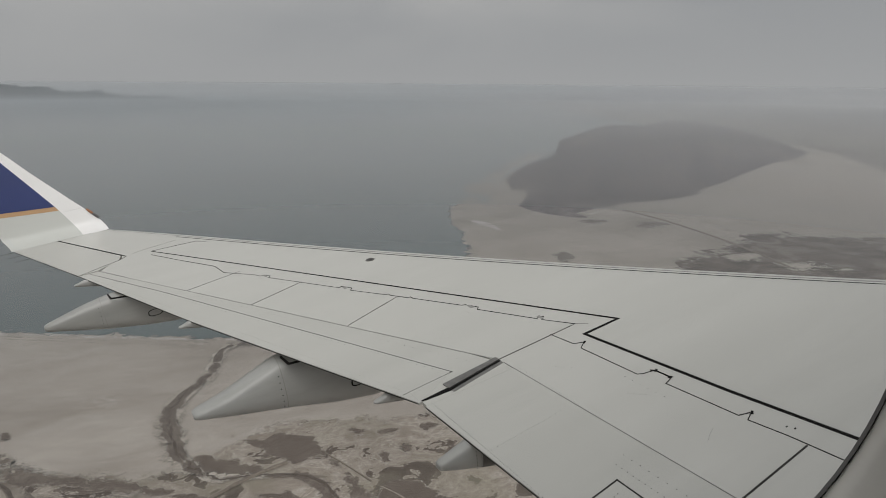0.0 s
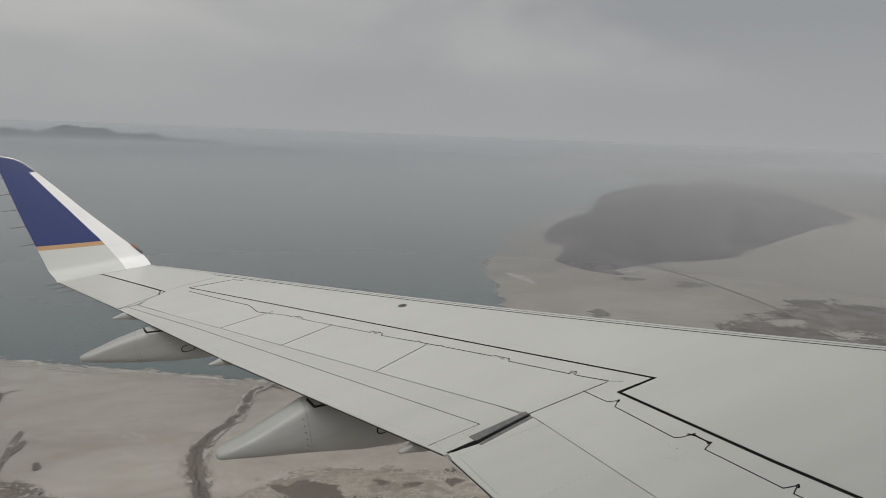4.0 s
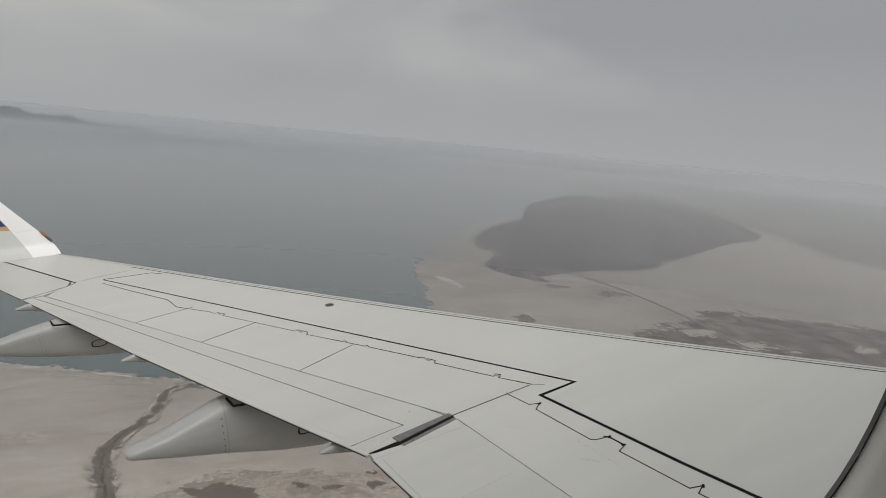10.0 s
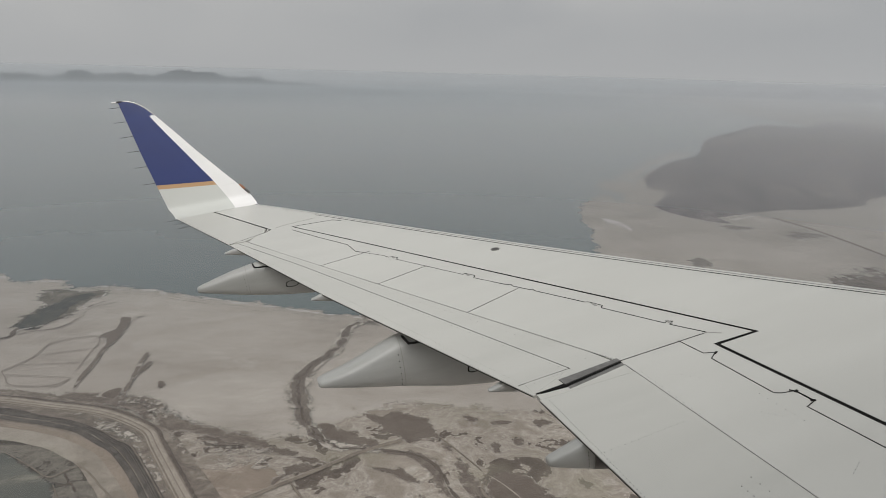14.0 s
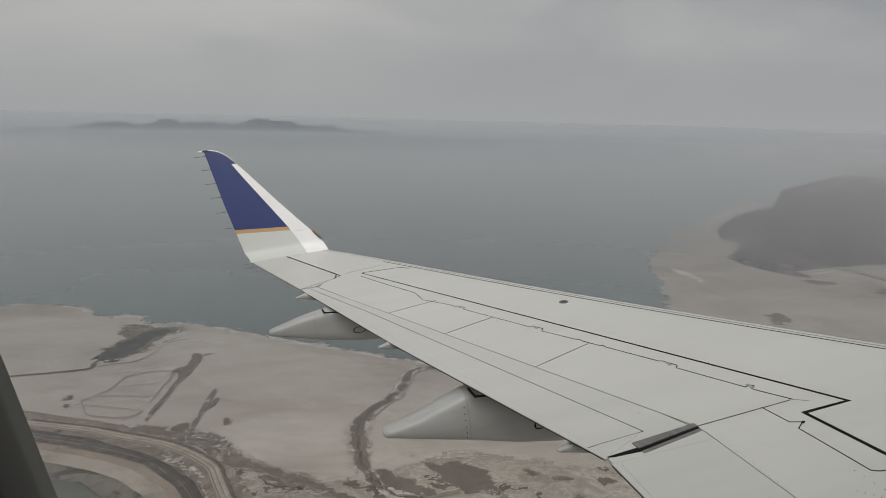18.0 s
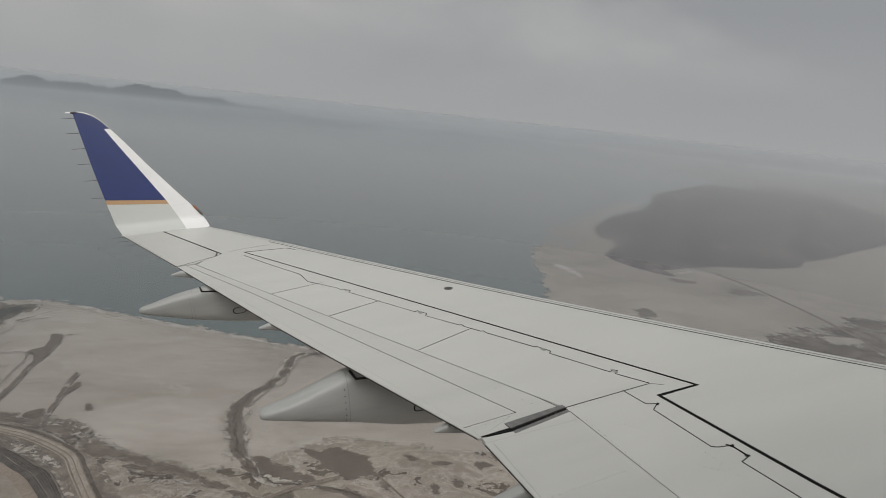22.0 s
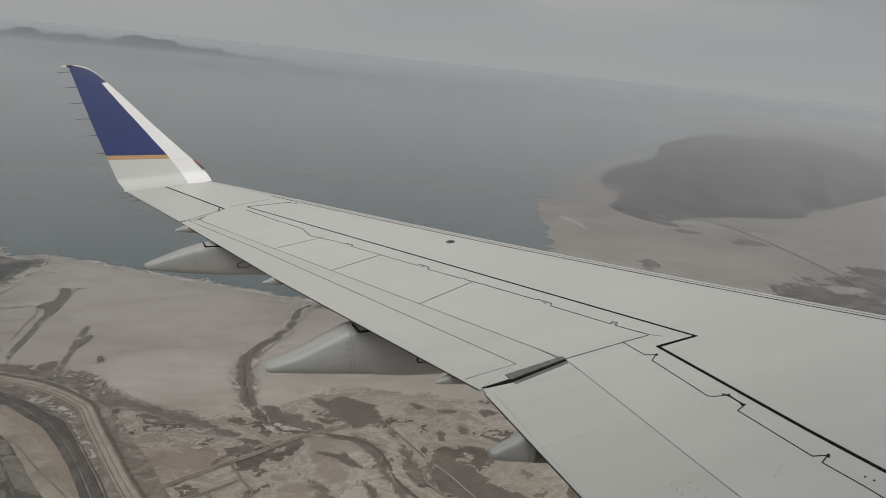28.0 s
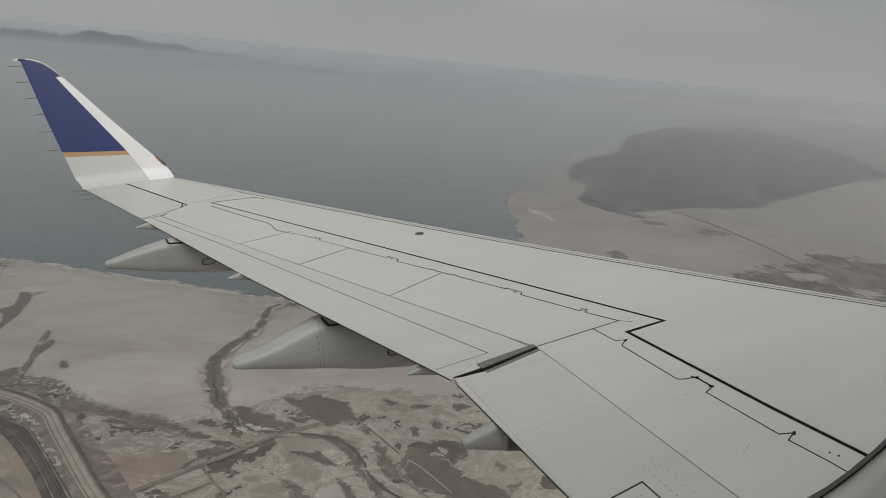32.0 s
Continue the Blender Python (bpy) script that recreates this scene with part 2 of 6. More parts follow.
def crust_mat(name, stops, pale, edge, scale, cover=1.0, green=None):
    """Dry lake crust: soft patches, finer blotches and thin pale veins where salt has dried."""
    m, n, l, b = nodes_of(name)
    v = 0.5
    for s, k in ((scale, 1.0), (scale * 3.6, 0.55), (scale * 14, 0.35)):
        t = noise_node(n, l, s, 5, 0.6, (1, 1.3, 1), 0.8)
        v = math_node(n, l, "ADD", math_node(n, l, "MULTIPLY", math_node(n, l, "SUBTRACT", t.outputs["Fac"], 0.5), k), v)
    c = ramp_node(n, l, v, stops).outputs["Color"]
    if green:
        t = noise_node(n, l, 0.02, 3, 0.5)
        c = mix_node(n, l, ramp_node(n, l, t.outputs["Fac"], [(0.48, (0, 0, 0)), (0.66, (0.8, 0.8, 0.8))]).outputs["Color"], c, green)
    for s, wide, much in ((scale * 2.2, 30.0, 0.9), (scale * 7, 18.0, 0.8)):
        t = noise_node(n, l, s, 6, 0.62, (1, 1, 1), 1.2)
        d = n.new("ShaderNodeMath")
        d.operation = "ABSOLUTE"
        l.new(math_node(n, l, "SUBTRACT", t.outputs["Fac"], 0.5), d.inputs[0])
        g = noise_node(n, l, scale * 1.7, 4, 0.6)
        k = math_node(n, l, "MULTIPLY", clamp_node(n, l, d.outputs["Value"], -wide, much), clamp_node(n, l, g.outputs["Fac"], 7.0, -3.3))
        c = mix_node(n, l, k, c, pale)
    g = noise_node(n, l, 2.2, 5, 0.7)
    c = mix_node(n, l, 1.0, c, ramp_node(n, l, g.outputs["Fac"], [(0.3, (0.80, 0.79, 0.78)), (0.65, (1.08, 1.08, 1.08))]).outputs["Color"], "MULTIPLY")
    l.new(c, b.inputs["Base Color"])
    b.inputs["Roughness"].default_value, b.inputs["Specular IOR Level"].default_value = 0.9, 0.2
    FRAY[name] = edge[0] * edge[1] * 0.3 + 0.6
    a = rim_mask(n, l, *edge)
    if cover < 1.0:
        t = noise_node(n, l, scale * 2.5, 7, 0.66, (1, 1, 1), 0.8)
        a = math_node(n, l, "MULTIPLY", a, clamp_node(n, l, t.outputs["Fac"], 14.0, -14.0 * (1 - cover)))
    l.new(a, b.inputs["Alpha"])
    return m


def mosaic_mat(name, edge, scale, low, high, mud, pale, wet=0.42, grain=0.2, green=None):
    """Drying lake bed: mud in the hollows, a pale salt line round each, dry crust between them."""
    m, n, l, b = nodes_of(name)
    v = 0.5
    for s, k in ((scale, 0.95), (scale * 2.9, 0.42), (scale * 9, 0.20)):
        t = noise_node(n, l, s, 4, 0.55, (1, 1.25, 1), 1.1)
        v = math_node(n, l, "ADD", math_node(n, l, "MULTIPLY", math_node(n, l, "SUBTRACT", t.outputs["Fac"], 0.5), k), v)
    half = tuple((p + q) / 2 for p, q in zip(mud, low))
    c = ramp_node(n, l, v, [(wet - 0.10, tuple(p * 0.8 for p in mud)), (wet - 0.008, mud), (wet + 0.004, half), (wet + 0.014, pale), (wet + 0.030, low), (wet + 0.10, high), (wet + 0.108, pale), (wet + 0.118, high), (wet + 0.22, low)]).outputs["Color"]
    if green:
        t = noise_node(n, l, scale * 0.7, 3, 0.5)
        c = mix_node(n, l, ramp_node(n, l, t.outputs["Fac"], [(0.50, (0, 0, 0)), (0.66, (0.7, 0.7, 0.7))]).outputs["Color"], c, green)
    wide = noise_node(n, l, scale * 0.45, 3, 0.5)
    c = mix_node(n, l, 1.0, c, ramp_node(n, l, wide.outputs["Fac"], [(0.35, (0.84, 0.83, 0.82)), (0.65, (1.08, 1.08, 1.08))]).outputs["Color"], "MULTIPLY")
    g = noise_node(n, l, 1.5, 5, 0.7)
    c = mix_node(n, l, 1.0, c, ramp_node(n, l, g.outputs["Fac"], [(0.3, (1 - grain,) * 3), (0.65, (1.06, 1.06, 1.06))]).outputs["Color"], "MULTIPLY")
    l.new(c, b.inputs["Base Color"])
    b.inputs["Roughness"].default_value, b.inputs["Specular IOR Level"].default_value = 0.9, 0.2
    FRAY[name] = edge[0] * edge[1] * 0.3 + 0.6
    l.new(rim_mask(n, l, *edge), b.inputs["Alpha"])
    return m


def flat_mat(name):
    """The dry flat: broad tonal drifts, wind streaks, thin white salt lines and fine grain."""
    m, n, l, b = nodes_of(name)
    big = noise_node(n, l, 0.011, 8, 0.6, (0.9, 1.35, 1), 0.6)
    c = ramp_node(n, l, big.outputs["Fac"], [(0.30, (0.270, 0.236, 0.203)), (0.48, (0.362, 0.325, 0.287)), (0.70, (0.440, 0.401, 0.358))]).outputs["Color"]
    wide = noise_node(n, l, 0.004, 3, 0.5)
    c = mix_node(n, l, ramp_node(n, l, wide.outputs["Fac"], [(0.42, (0, 0, 0)), (0.66, (0.7, 0.7, 0.7))]).outputs["Color"], c, (0.330, 0.292, 0.255))
    streak = noise_node(n, l, 0.07, 6, 0.62, (0.6, 1.5, 1), 1.6)
    c = mix_node(n, l, 1.0, c, ramp_node(n, l, streak.outputs["Fac"], [(0.32, (0.91, 0.905, 0.90)), (0.52, (1.0, 1.0, 1.0)), (0.70, (1.06, 1.06, 1.06))]).outputs["Color"], "MULTIPLY")
    for s, wide_, mask, much in ((0.035, 22.0, 0.018, 0.42), (0.13, 15.0, 0.03, 0.42)):
        t = noise_node(n, l, s, 5, 0.6, (0.7, 1.3, 1), 1.2)
        d = n.new("ShaderNodeMath")
        d.operation = "ABSOLUTE"
        l.new(math_node(n, l, "SUBTRACT", t.outputs["Fac"], 0.5), d.inputs[0])
        g = noise_node(n, l, mask, 4, 0.6)
        k = math_node(n, l, "MULTIPLY", clamp_node(n, l, d.outputs["Value"], -wide_, much), clamp_node(n, l, g.outputs["Fac"], 8.0, -4.1))
        c = mix_node(n, l, k, c, (0.50, 0.465, 0.425))
    spots = noise_node(n, l, 0.22, 5, 0.6, (0.8, 1.3, 1), 0.6)
    c = mix_node(n, l, ramp_node(n, l, spots.outputs["Fac"], [(0.27, (0.75, 0.75, 0.75)), (0.33, (0, 0, 0))]).outputs["Color"], c, (0.185, 0.155, 0.130))
    g = noise_node(n, l, 1.3, 6, 0.72)
    c = mix_node(n, l, 1.0, c, ramp_node(n, l, g.outputs["Fac"], [(0.30, (0.86, 0.855, 0.85)), (0.65, (1.05, 1.05, 1.05))]).outputs["Color"], "MULTIPLY")
    l.new(c, b.inputs["Base Color"])
    b.inputs["Roughness"].default_value, b.inputs["Specular IOR Level"].default_value = 0.9, 0.2
    return m


FLAT = flat_mat("salt_flat_crust")
PALE = ground_mat("pale_salt_crust", [(0.3, (0.42, 0.385, 0.35)), (0.6, (0.52, 0.487, 0.45))], 0.05, 0.5, edge=(4.0, 7.0))
MOTTLE = mosaic_mat("mottled_mud_and_salt", (6.0, 4.0), 0.030, (0.262, 0.222, 0.184), (0.345, 0.305, 0.262), (0.118, 0.094, 0.077), (0.455, 0.415, 0.365), 0.405, 0.2, (0.265, 0.240, 0.180))
MUDFAR = mud_mat("far_mud_streak", [(0.3, (0.150, 0.128, 0.110)), (0.7, (0.24, 0.21, 0.182))], (5.0, 9.0, 0.45), None, 0.03, gain=1.5)
CRUST = crust_mat("thin_broken_salt", [(0.30, (0.26, 0.225, 0.19)), (0.70, (0.38, 0.342, 0.30))], (0.45, 0.41, 0.36), (1.5, 4.0), 0.10, 0.49)
PAN = crust_mat("smooth_salt_pan", [(0.30, (0.305, 0.268, 0.230)), (0.70, (0.385, 0.346, 0.305))], (0.43, 0.395, 0.35), (3.0, 3.5), 0.03)
SOIL = crust_mat("dry_reddish_soil", [(0.30, (0.20, 0.158, 0.126)), (0.70, (0.275, 0.224, 0.181))], (0.38, 0.335, 0.285), (3.0, 3.0), 0.04)
MUD = mud_mat("damp_brown_mud", [(0.3, (0.108, 0.085, 0.069)), (0.55, (0.140, 0.112, 0.092)), (0.75, (0.182, 0.149, 0.124))], (1.0, 6.0), (0.40, 0.36, 0.315))
DRAIN = mud_mat("drain_mud", [(0.3, (0.118, 0.095, 0.078)), (0.55, (0.140, 0.114, 0.094)), (0.75, (0.168, 0.138, 0.114))], (0.6, 4.0), (0.44, 0.40, 0.355), grain=0.14)
MUDTHIN = mud_mat("thin_brown_mud", [(0.3, (0.110, 0.087, 0.071)), (0.5, (0.150, 0.121, 0.101)), (0.7, (0.222, 0.187, 0.157))], (1.4, 6.5), (0.37, 0.33, 0.285))
FEN = mud_mat("marsh_mud", [(0.34, (0.072, 0.056, 0.045)), (0.48, (0.116, 0.092, 0.076)), (0.62, (0.215, 0.182, 0.153))], (8.0, 9.0, 0.35), (0.40, 0.36, 0.315), 0.03)
FARPALE = mud_mat("far_salt_shoal", [(0.3, (0.34, 0.31, 0.275)), (0.7, (0.47, 0.435, 0.395))], (14.0, 9.0, 0.25), None, 0.012)
FARFLAT = ground_mat("grey_far_flat", [(0.3, (0.190, 0.172, 0.155)), (0.7, (0.250, 0.228, 0.205))], 0.003, 0.02, edge=(60.0, 4.0, 0.03))
FENPAN = mud_mat("grey_marsh_pan", [(0.3, (0.24, 0.21, 0.178)), (0.7, (0.36, 0.325, 0.285))], (6.0, 12.0, 0.35), None, 0.05)
STREAK = mud_mat("pale_salt_streak", [(0.3, (0.34, 0.30, 0.258)), (0.7, (0.46, 0.42, 0.37))], (5.0, 11.0, 0.4), None, 0.05)
STREAKTHIN = mud_mat("thin_salt_bank", [(0.3, (0.33, 0.292, 0.25)), (0.7, (0.46, 0.42, 0.37))], (2.2, 9.0, 0.9), None, 0.06, gain=1.2)
REEDS = mud_mat("reed_and_mud", [(0.3, (0.072, 0.066, 0.050)), (0.5, (0.130, 0.116, 0.093)), (0.7, (0.235, 0.206, 0.172))], (4.0, 7.0, 0.6), None, 0.16, gain=1.2)
MARSH = mud_mat("dark_reed_mud", [(0.3, (0.030, 0.034, 0.033)), (0.5, (0.050, 0.053, 0.047)), (0.72, (0.105, 0.100, 0.082))], (3.5, 6.0, 0.6), None, 0.10, gain=1.4)
CREEK = mud_mat("creek_mud", [(0.32, (0.112, 0.091, 0.075)), (0.5, (0.138, 0.113, 0.095)), (0.70, (0.190, 0.160, 0.135))], (0.9, 4.0), (0.43, 0.39, 0.34), 0.05, grain=0.18)
MUDLINE = mud_mat("creek_bed_mud", [(0.3, (0.072, 0.057, 0.046)), (0.6, (0.128, 0.103, 0.085))], (0.5, 3.0), None, 0.2)
SILT = mosaic_mat("wet_grey_silt", (1.5, 3.0), 0.045, (0.140, 0.124, 0.104), (0.185, 0.165, 0.140), (0.095, 0.083, 0.069), (0.235, 0.215, 0.185), 0.44)
SHOAL = mud_mat("pale_mud_shoal", [(0.3, (0.17, 0.158, 0.135)), (0.6, (0.235, 0.217, 0.185))], (1.0, 1.6), None, 0.08, 0.7, 0.45)
SHOULDER = ground_mat("brown_verge_soil", [(0.32, (0.13, 0.106, 0.087)), (0.52, (0.19, 0.158, 0.132)), (0.68, (0.31, 0.27, 0.23))], 0.12, 0.9, distort=1.2)
DYKE = ground_mat("dyke_earth", [(0.3, (0.15, 0.122, 0.10)), (0.6, (0.225, 0.19, 0.155))], 0.2, 1.0)
TRACK = ground_mat("faint_track_earth", [(0.3, (0.215, 0.182, 0.153)), (0.6, (0.275, 0.239, 0.205))], 0.2, 1.0)
BALLAST = ground_mat("dark_ballast", [(0.3, (0.058, 0.050, 0.045)), (0.5, (0.092, 0.080, 0.070)), (0.7, (0.150, 0.130, 0.112))], 0.2, 1.2)
TANROAD = ground_mat("tan_dirt_road", [(0.3, (0.25, 0.211, 0.173)), (0.6, (0.345, 0.30, 0.253))], 0.15, 0.9)
SAND = mud_mat("tan_bank_sand", [(0.3, (0.205, 0.172, 0.140)), (0.46, (0.285, 0.249, 0.208)), (0.68, (0.360, 0.322, 0.274))], (0.8, 1.2), None, 0.045, grain=0.16)
REDSAND = ground_mat("reddish_bank_soil", [(0.3, (0.21, 0.168, 0.133)), (0.6, (0.275, 0.225, 0.182))], 0.06, 0.8)
ROCK = ground_mat("island_rock_and_scrub", [(0.34, (0.066, 0.054, 0.060)), (0.45, (0.108, 0.090, 0.096)), (0.55, (0.142, 0.121, 0.124)), (0.66, (0.235, 0.202, 0.190))], 0.016, 0.14, bump=0.6, distort=1.2, grain=0.4)
FARROCK = ground_mat("far_mountain_rock", [(0.3, (0.055, 0.056, 0.060)), (0.7, (0.085, 0.084, 0.086))], 0.004, 0.02)


def water_mat(name, deep, shallow, scale, edge=None, reach=0.0):
    m, n, l, b = nodes_of(name)
    t = noise_node(n, l, scale, 4, 0.5, (1, 1.8, 1), 0.5)
    l.new(ramp_node(n, l, t.outputs["Fac"], [(0.35, deep), (0.52, tuple(0.7 * p + 0.3 * q for p, q in zip(deep, shallow))), (0.60, shallow)]).outputs["Color"], b.inputs["Base Color"])
    b.inputs["Roughness"].default_value, b.inputs["IOR"].default_value = 0.24, 1.33
    if edge:
        FRAY[name] = max(reach, edge[0] * edge[1] * 0.3 + 0.6)
        l.new(rim_mask(n, l, *edge), b.inputs["Alpha"])
    return m


LAKE = water_mat("grey_green_lake_water", (0.060, 0.088, 0.090), (0.078, 0.108, 0.107), 0.003, (6.0, 4.0, 0.6), 30.0)
POND = water_mat("murky_pond_water", (0.078, 0.080, 0.068), (0.185, 0.174, 0.138), 0.022, (2.0, 5.0))


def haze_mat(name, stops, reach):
    """Distance haze painted as a sheet's opacity: clear near the middle, thickening outwards; it scatters light up and
    down.
    """
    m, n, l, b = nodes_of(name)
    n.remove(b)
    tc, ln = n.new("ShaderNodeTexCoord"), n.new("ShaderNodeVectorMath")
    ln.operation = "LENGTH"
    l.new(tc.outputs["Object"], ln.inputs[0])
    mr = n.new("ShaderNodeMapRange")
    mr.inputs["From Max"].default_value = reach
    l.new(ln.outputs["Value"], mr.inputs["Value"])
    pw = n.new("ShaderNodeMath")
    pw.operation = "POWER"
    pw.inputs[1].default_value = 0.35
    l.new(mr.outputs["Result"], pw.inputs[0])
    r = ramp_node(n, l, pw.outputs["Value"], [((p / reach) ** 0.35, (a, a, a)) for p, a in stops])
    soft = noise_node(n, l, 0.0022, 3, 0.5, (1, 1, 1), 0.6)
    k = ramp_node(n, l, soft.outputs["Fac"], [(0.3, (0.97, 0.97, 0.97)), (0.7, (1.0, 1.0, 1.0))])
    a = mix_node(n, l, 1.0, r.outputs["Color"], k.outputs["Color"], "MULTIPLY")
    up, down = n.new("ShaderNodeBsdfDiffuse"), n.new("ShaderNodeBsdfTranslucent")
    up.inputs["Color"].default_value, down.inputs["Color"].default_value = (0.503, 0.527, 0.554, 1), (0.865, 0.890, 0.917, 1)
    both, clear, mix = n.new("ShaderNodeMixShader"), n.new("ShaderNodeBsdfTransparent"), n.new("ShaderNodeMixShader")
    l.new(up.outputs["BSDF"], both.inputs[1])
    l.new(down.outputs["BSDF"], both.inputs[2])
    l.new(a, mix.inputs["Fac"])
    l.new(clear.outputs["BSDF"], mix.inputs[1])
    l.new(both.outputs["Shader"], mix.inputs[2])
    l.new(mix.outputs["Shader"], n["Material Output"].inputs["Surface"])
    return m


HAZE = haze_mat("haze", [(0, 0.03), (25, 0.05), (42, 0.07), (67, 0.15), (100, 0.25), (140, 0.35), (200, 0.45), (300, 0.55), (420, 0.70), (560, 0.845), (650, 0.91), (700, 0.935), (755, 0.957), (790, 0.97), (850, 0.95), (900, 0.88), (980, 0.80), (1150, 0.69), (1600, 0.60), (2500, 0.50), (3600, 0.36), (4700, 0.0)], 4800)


# ---- building helpers ----
def part(name, bm, material, parent=None, label="", smooth=False, flat=False):
    me = bpy.data.meshes.new(name)
    if not flat:
        bmesh.ops.recalc_face_normals(bm, faces=bm.faces)
    if smooth:
        for f in bm.faces:
            f.smooth = True
    bm.to_mesh(me)
    bm.free()
    me.materials.append(material)
    ob = new(name, me)
    if parent:
        ob.parent = parent
    if len(RIMS) == len(me.vertices):
        set_rim(ob, RIMS)
    RIMS.clear()
    if label:
        ob["label"] = label
    return ob


def auto_smooth(ob, degrees=35):
    me = ob.data
    me.set_sharp_from_angle(angle=radians(degrees))
    return ob


def skin(rows, closed=False, caps=True):
    """A bmesh through rows of points, each row of the same length; closed rows make a tube."""
    bm = bmesh.new()
    vs = [[bm.verts.new(p) for p in r] for r in rows]
    k = len(rows[0])
    for a, b in zip(vs, vs[1:]):
        for i in range(k if closed else k - 1):
            j = (i + 1) % k
            bm.faces.new((a[i], a[j], b[j], b[i]))
    if closed and caps:
        bm.faces.new(vs[0])
        bm.faces.new(vs[-1])
    return bm


def add_box(bm, corners, z0, z1):
    lo = [bm.verts.new((x, y, z0)) for x, y in corners]
    hi = [bm.verts.new((x, y, z1)) for x, y in corners]
    k = len(corners)
    bm.faces.new(hi)
    bm.faces.new(lo[::-1])
    for i in range(k):
        j = (i + 1) % k
        bm.faces.new((lo[i], lo[j], hi[j], hi[i]))


def add_tube(bm, a, b, r0, r1, sides=6):
    a, b = Vector(a), Vector(b)
    q = (b - a).to_track_quat("Z", "Y")
    rings = []
    for p, r in ((a, r0), (b, r1)):
        rings.append([bm.verts.new(p + q @ Vector((r * math.cos(2 * math.pi * i / sides), r * math.sin(2 * math.pi * i / sides), 0))) for i in range(sides)])
    for i in range(sides):
        j = (i + 1) % sides
        bm.faces.new((rings[0][i], rings[0][j], rings[1][j], rings[1][i]))
    bm.faces.new(rings[0][::-1])
    bm.faces.new(rings[1])


def spline(points, steps=8, closed=False):
    """Catmull-Rom through 2D points."""
    p = [Vector(q) for q in points]
    k, out = len(p), []
    for i in range(k if closed else k - 1):
        a, b, c, d = ((p[(i - 1) % k], p[i], p[(i + 1) % k], p[(i + 2) % k]) if closed
                      else (p[max(i - 1, 0)], p[i], p[i + 1], p[min(i + 2, k - 1)]))
        for s in range(steps):
            t = s / steps
            out.append(0.5 * (2 * b + (c - a) * t + (2 * a - 5 * b + 4 * c - d) * t * t + (3 * b - a - 3 * c + d) * t ** 3))
    if not closed:
        out.append(p[-1])
    return out


def ragged(pts, amount, size):
    """Shakes an outline with noise at three scales."""
    out = []
    for q in pts:
        v = Vector((q.x / size, q.y / size, 3.1))
        w = noise.noise_vector(v) * amount + noise.noise_vector(v * 3.7) * amount * 0.5 + noise.noise_vector(v * 11.0) * amount * 0.22
        out.append(Vector((q.x + w.x, q.y + w.y)))
    return out


LAYERS = [0]


def layer():
    """A little more height for each new patch, so that none lies in the plane of another."""
    LAYERS[0] += 1
    return LAYERS[0] * 0.0035


def sheet(pts, z):
    """A flat filled outline, facing up."""
    bm = bmesh.new()
    vs = [bm.verts.new((q.x, q.y, z)) for q in pts]
    for tri in tessellate_polygon([[Vector((q.x, q.y, 0)) for q in pts]]):
        try:
            f = bm.faces.new([vs[k] for k in tri])
        except ValueError:
            continue
        f.normal_update()
        if f.normal.z < 0:
            f.normal_flip()
    return bm


def rim_of(px, py, outline):
    """Signed distance of points to a closed outline, positive inside."""
    q = np.array([(p[0], p[1]) for p in outline])
    a, d = q, np.roll(q, -1, 0) - q
    best, inside = np.full(px.shape, 1e9), np.zeros(px.shape, bool)
    for (ax, ay), (dx, dy) in zip(a, d):
        t = np.clip(((px - ax) * dx + (py - ay) * dy) / max(dx * dx + dy * dy, 1e-9), 0, 1)
        best = np.minimum(best, np.hypot(px - ax - t * dx, py - ay - t * dy))
        if dy:
            inside ^= ((ay > py) != (ay + dy > py)) & (px < dx * (py - ay) / dy + ax)
    return np.where(inside, best, -best)


def set_rim(ob, values):
    at = ob.data.attributes.new("rim", "FLOAT", "POINT")
    at.data.foreach_set("value", np.asarray(values, dtype=np.float32))


def land_patch(name, points, z, material, label, category, amount=3.0, size=12.0, steps=8, kind="structure"):
    """A ground patch: a fine grid that reaches a little past its outline, where its material frays away."""
    line_ = spline(points, steps, True)
    if not any(n_.type == "ATTRIBUTE" for n_ in material.node_tree.nodes):
        return tagged(part(name, sheet(ragged(spline(points, 26, True), amount, size), z + layer()), material, flat=True), label, category, kind=kind)
    xs, ys = [p.x for p in line_], [p.y for p in line_]
    over = 0.12 * min(max(xs) - min(xs), max(ys) - min(ys)) + 2.0
    x0, x1, y0, y1 = min(xs) - over, max(xs) + over, min(ys) - over, max(ys) + over
    wide_ = max(x1 - x0, y1 - y0)
    h = max(wide_ / 220, min(wide_ / 64, 1.6))
    nx, ny = int((x1 - x0) / h) + 2, int((y1 - y0) / h) + 2
    gx, gy = np.meshgrid(x0 + h * np.arange(nx), y0 + h * np.arange(ny))
    rim = rim_of(gx, gy, line_)
    reach = FRAY[material.name]
    keep, ids, verts, faces, vals = rim > -min(over, reach), -np.ones(gx.shape, int), [], [], []
    for j in range(ny):
        for i in range(nx):
            if keep[j, i]:
                ids[j, i] = len(verts)
                verts.append((gx[j, i], gy[j, i], 0.0))
                vals.append(rim[j, i])
    for j in range(ny - 1):
        for i in range(nx - 1):
            f = (ids[j, i], ids[j, i + 1], ids[j + 1, i + 1], ids[j + 1, i])
            if min(f) >= 0:
                faces.append(f)
    me = bpy.data.meshes.new(name)
    me.from_pydata(verts, [], faces)
    me.materials.append(material)
    ob = new(name, me)
    ob.location.z = z + layer()
    set_rim(ob, vals)
    return tagged(ob, label, category, kind=kind)


RIMS = []


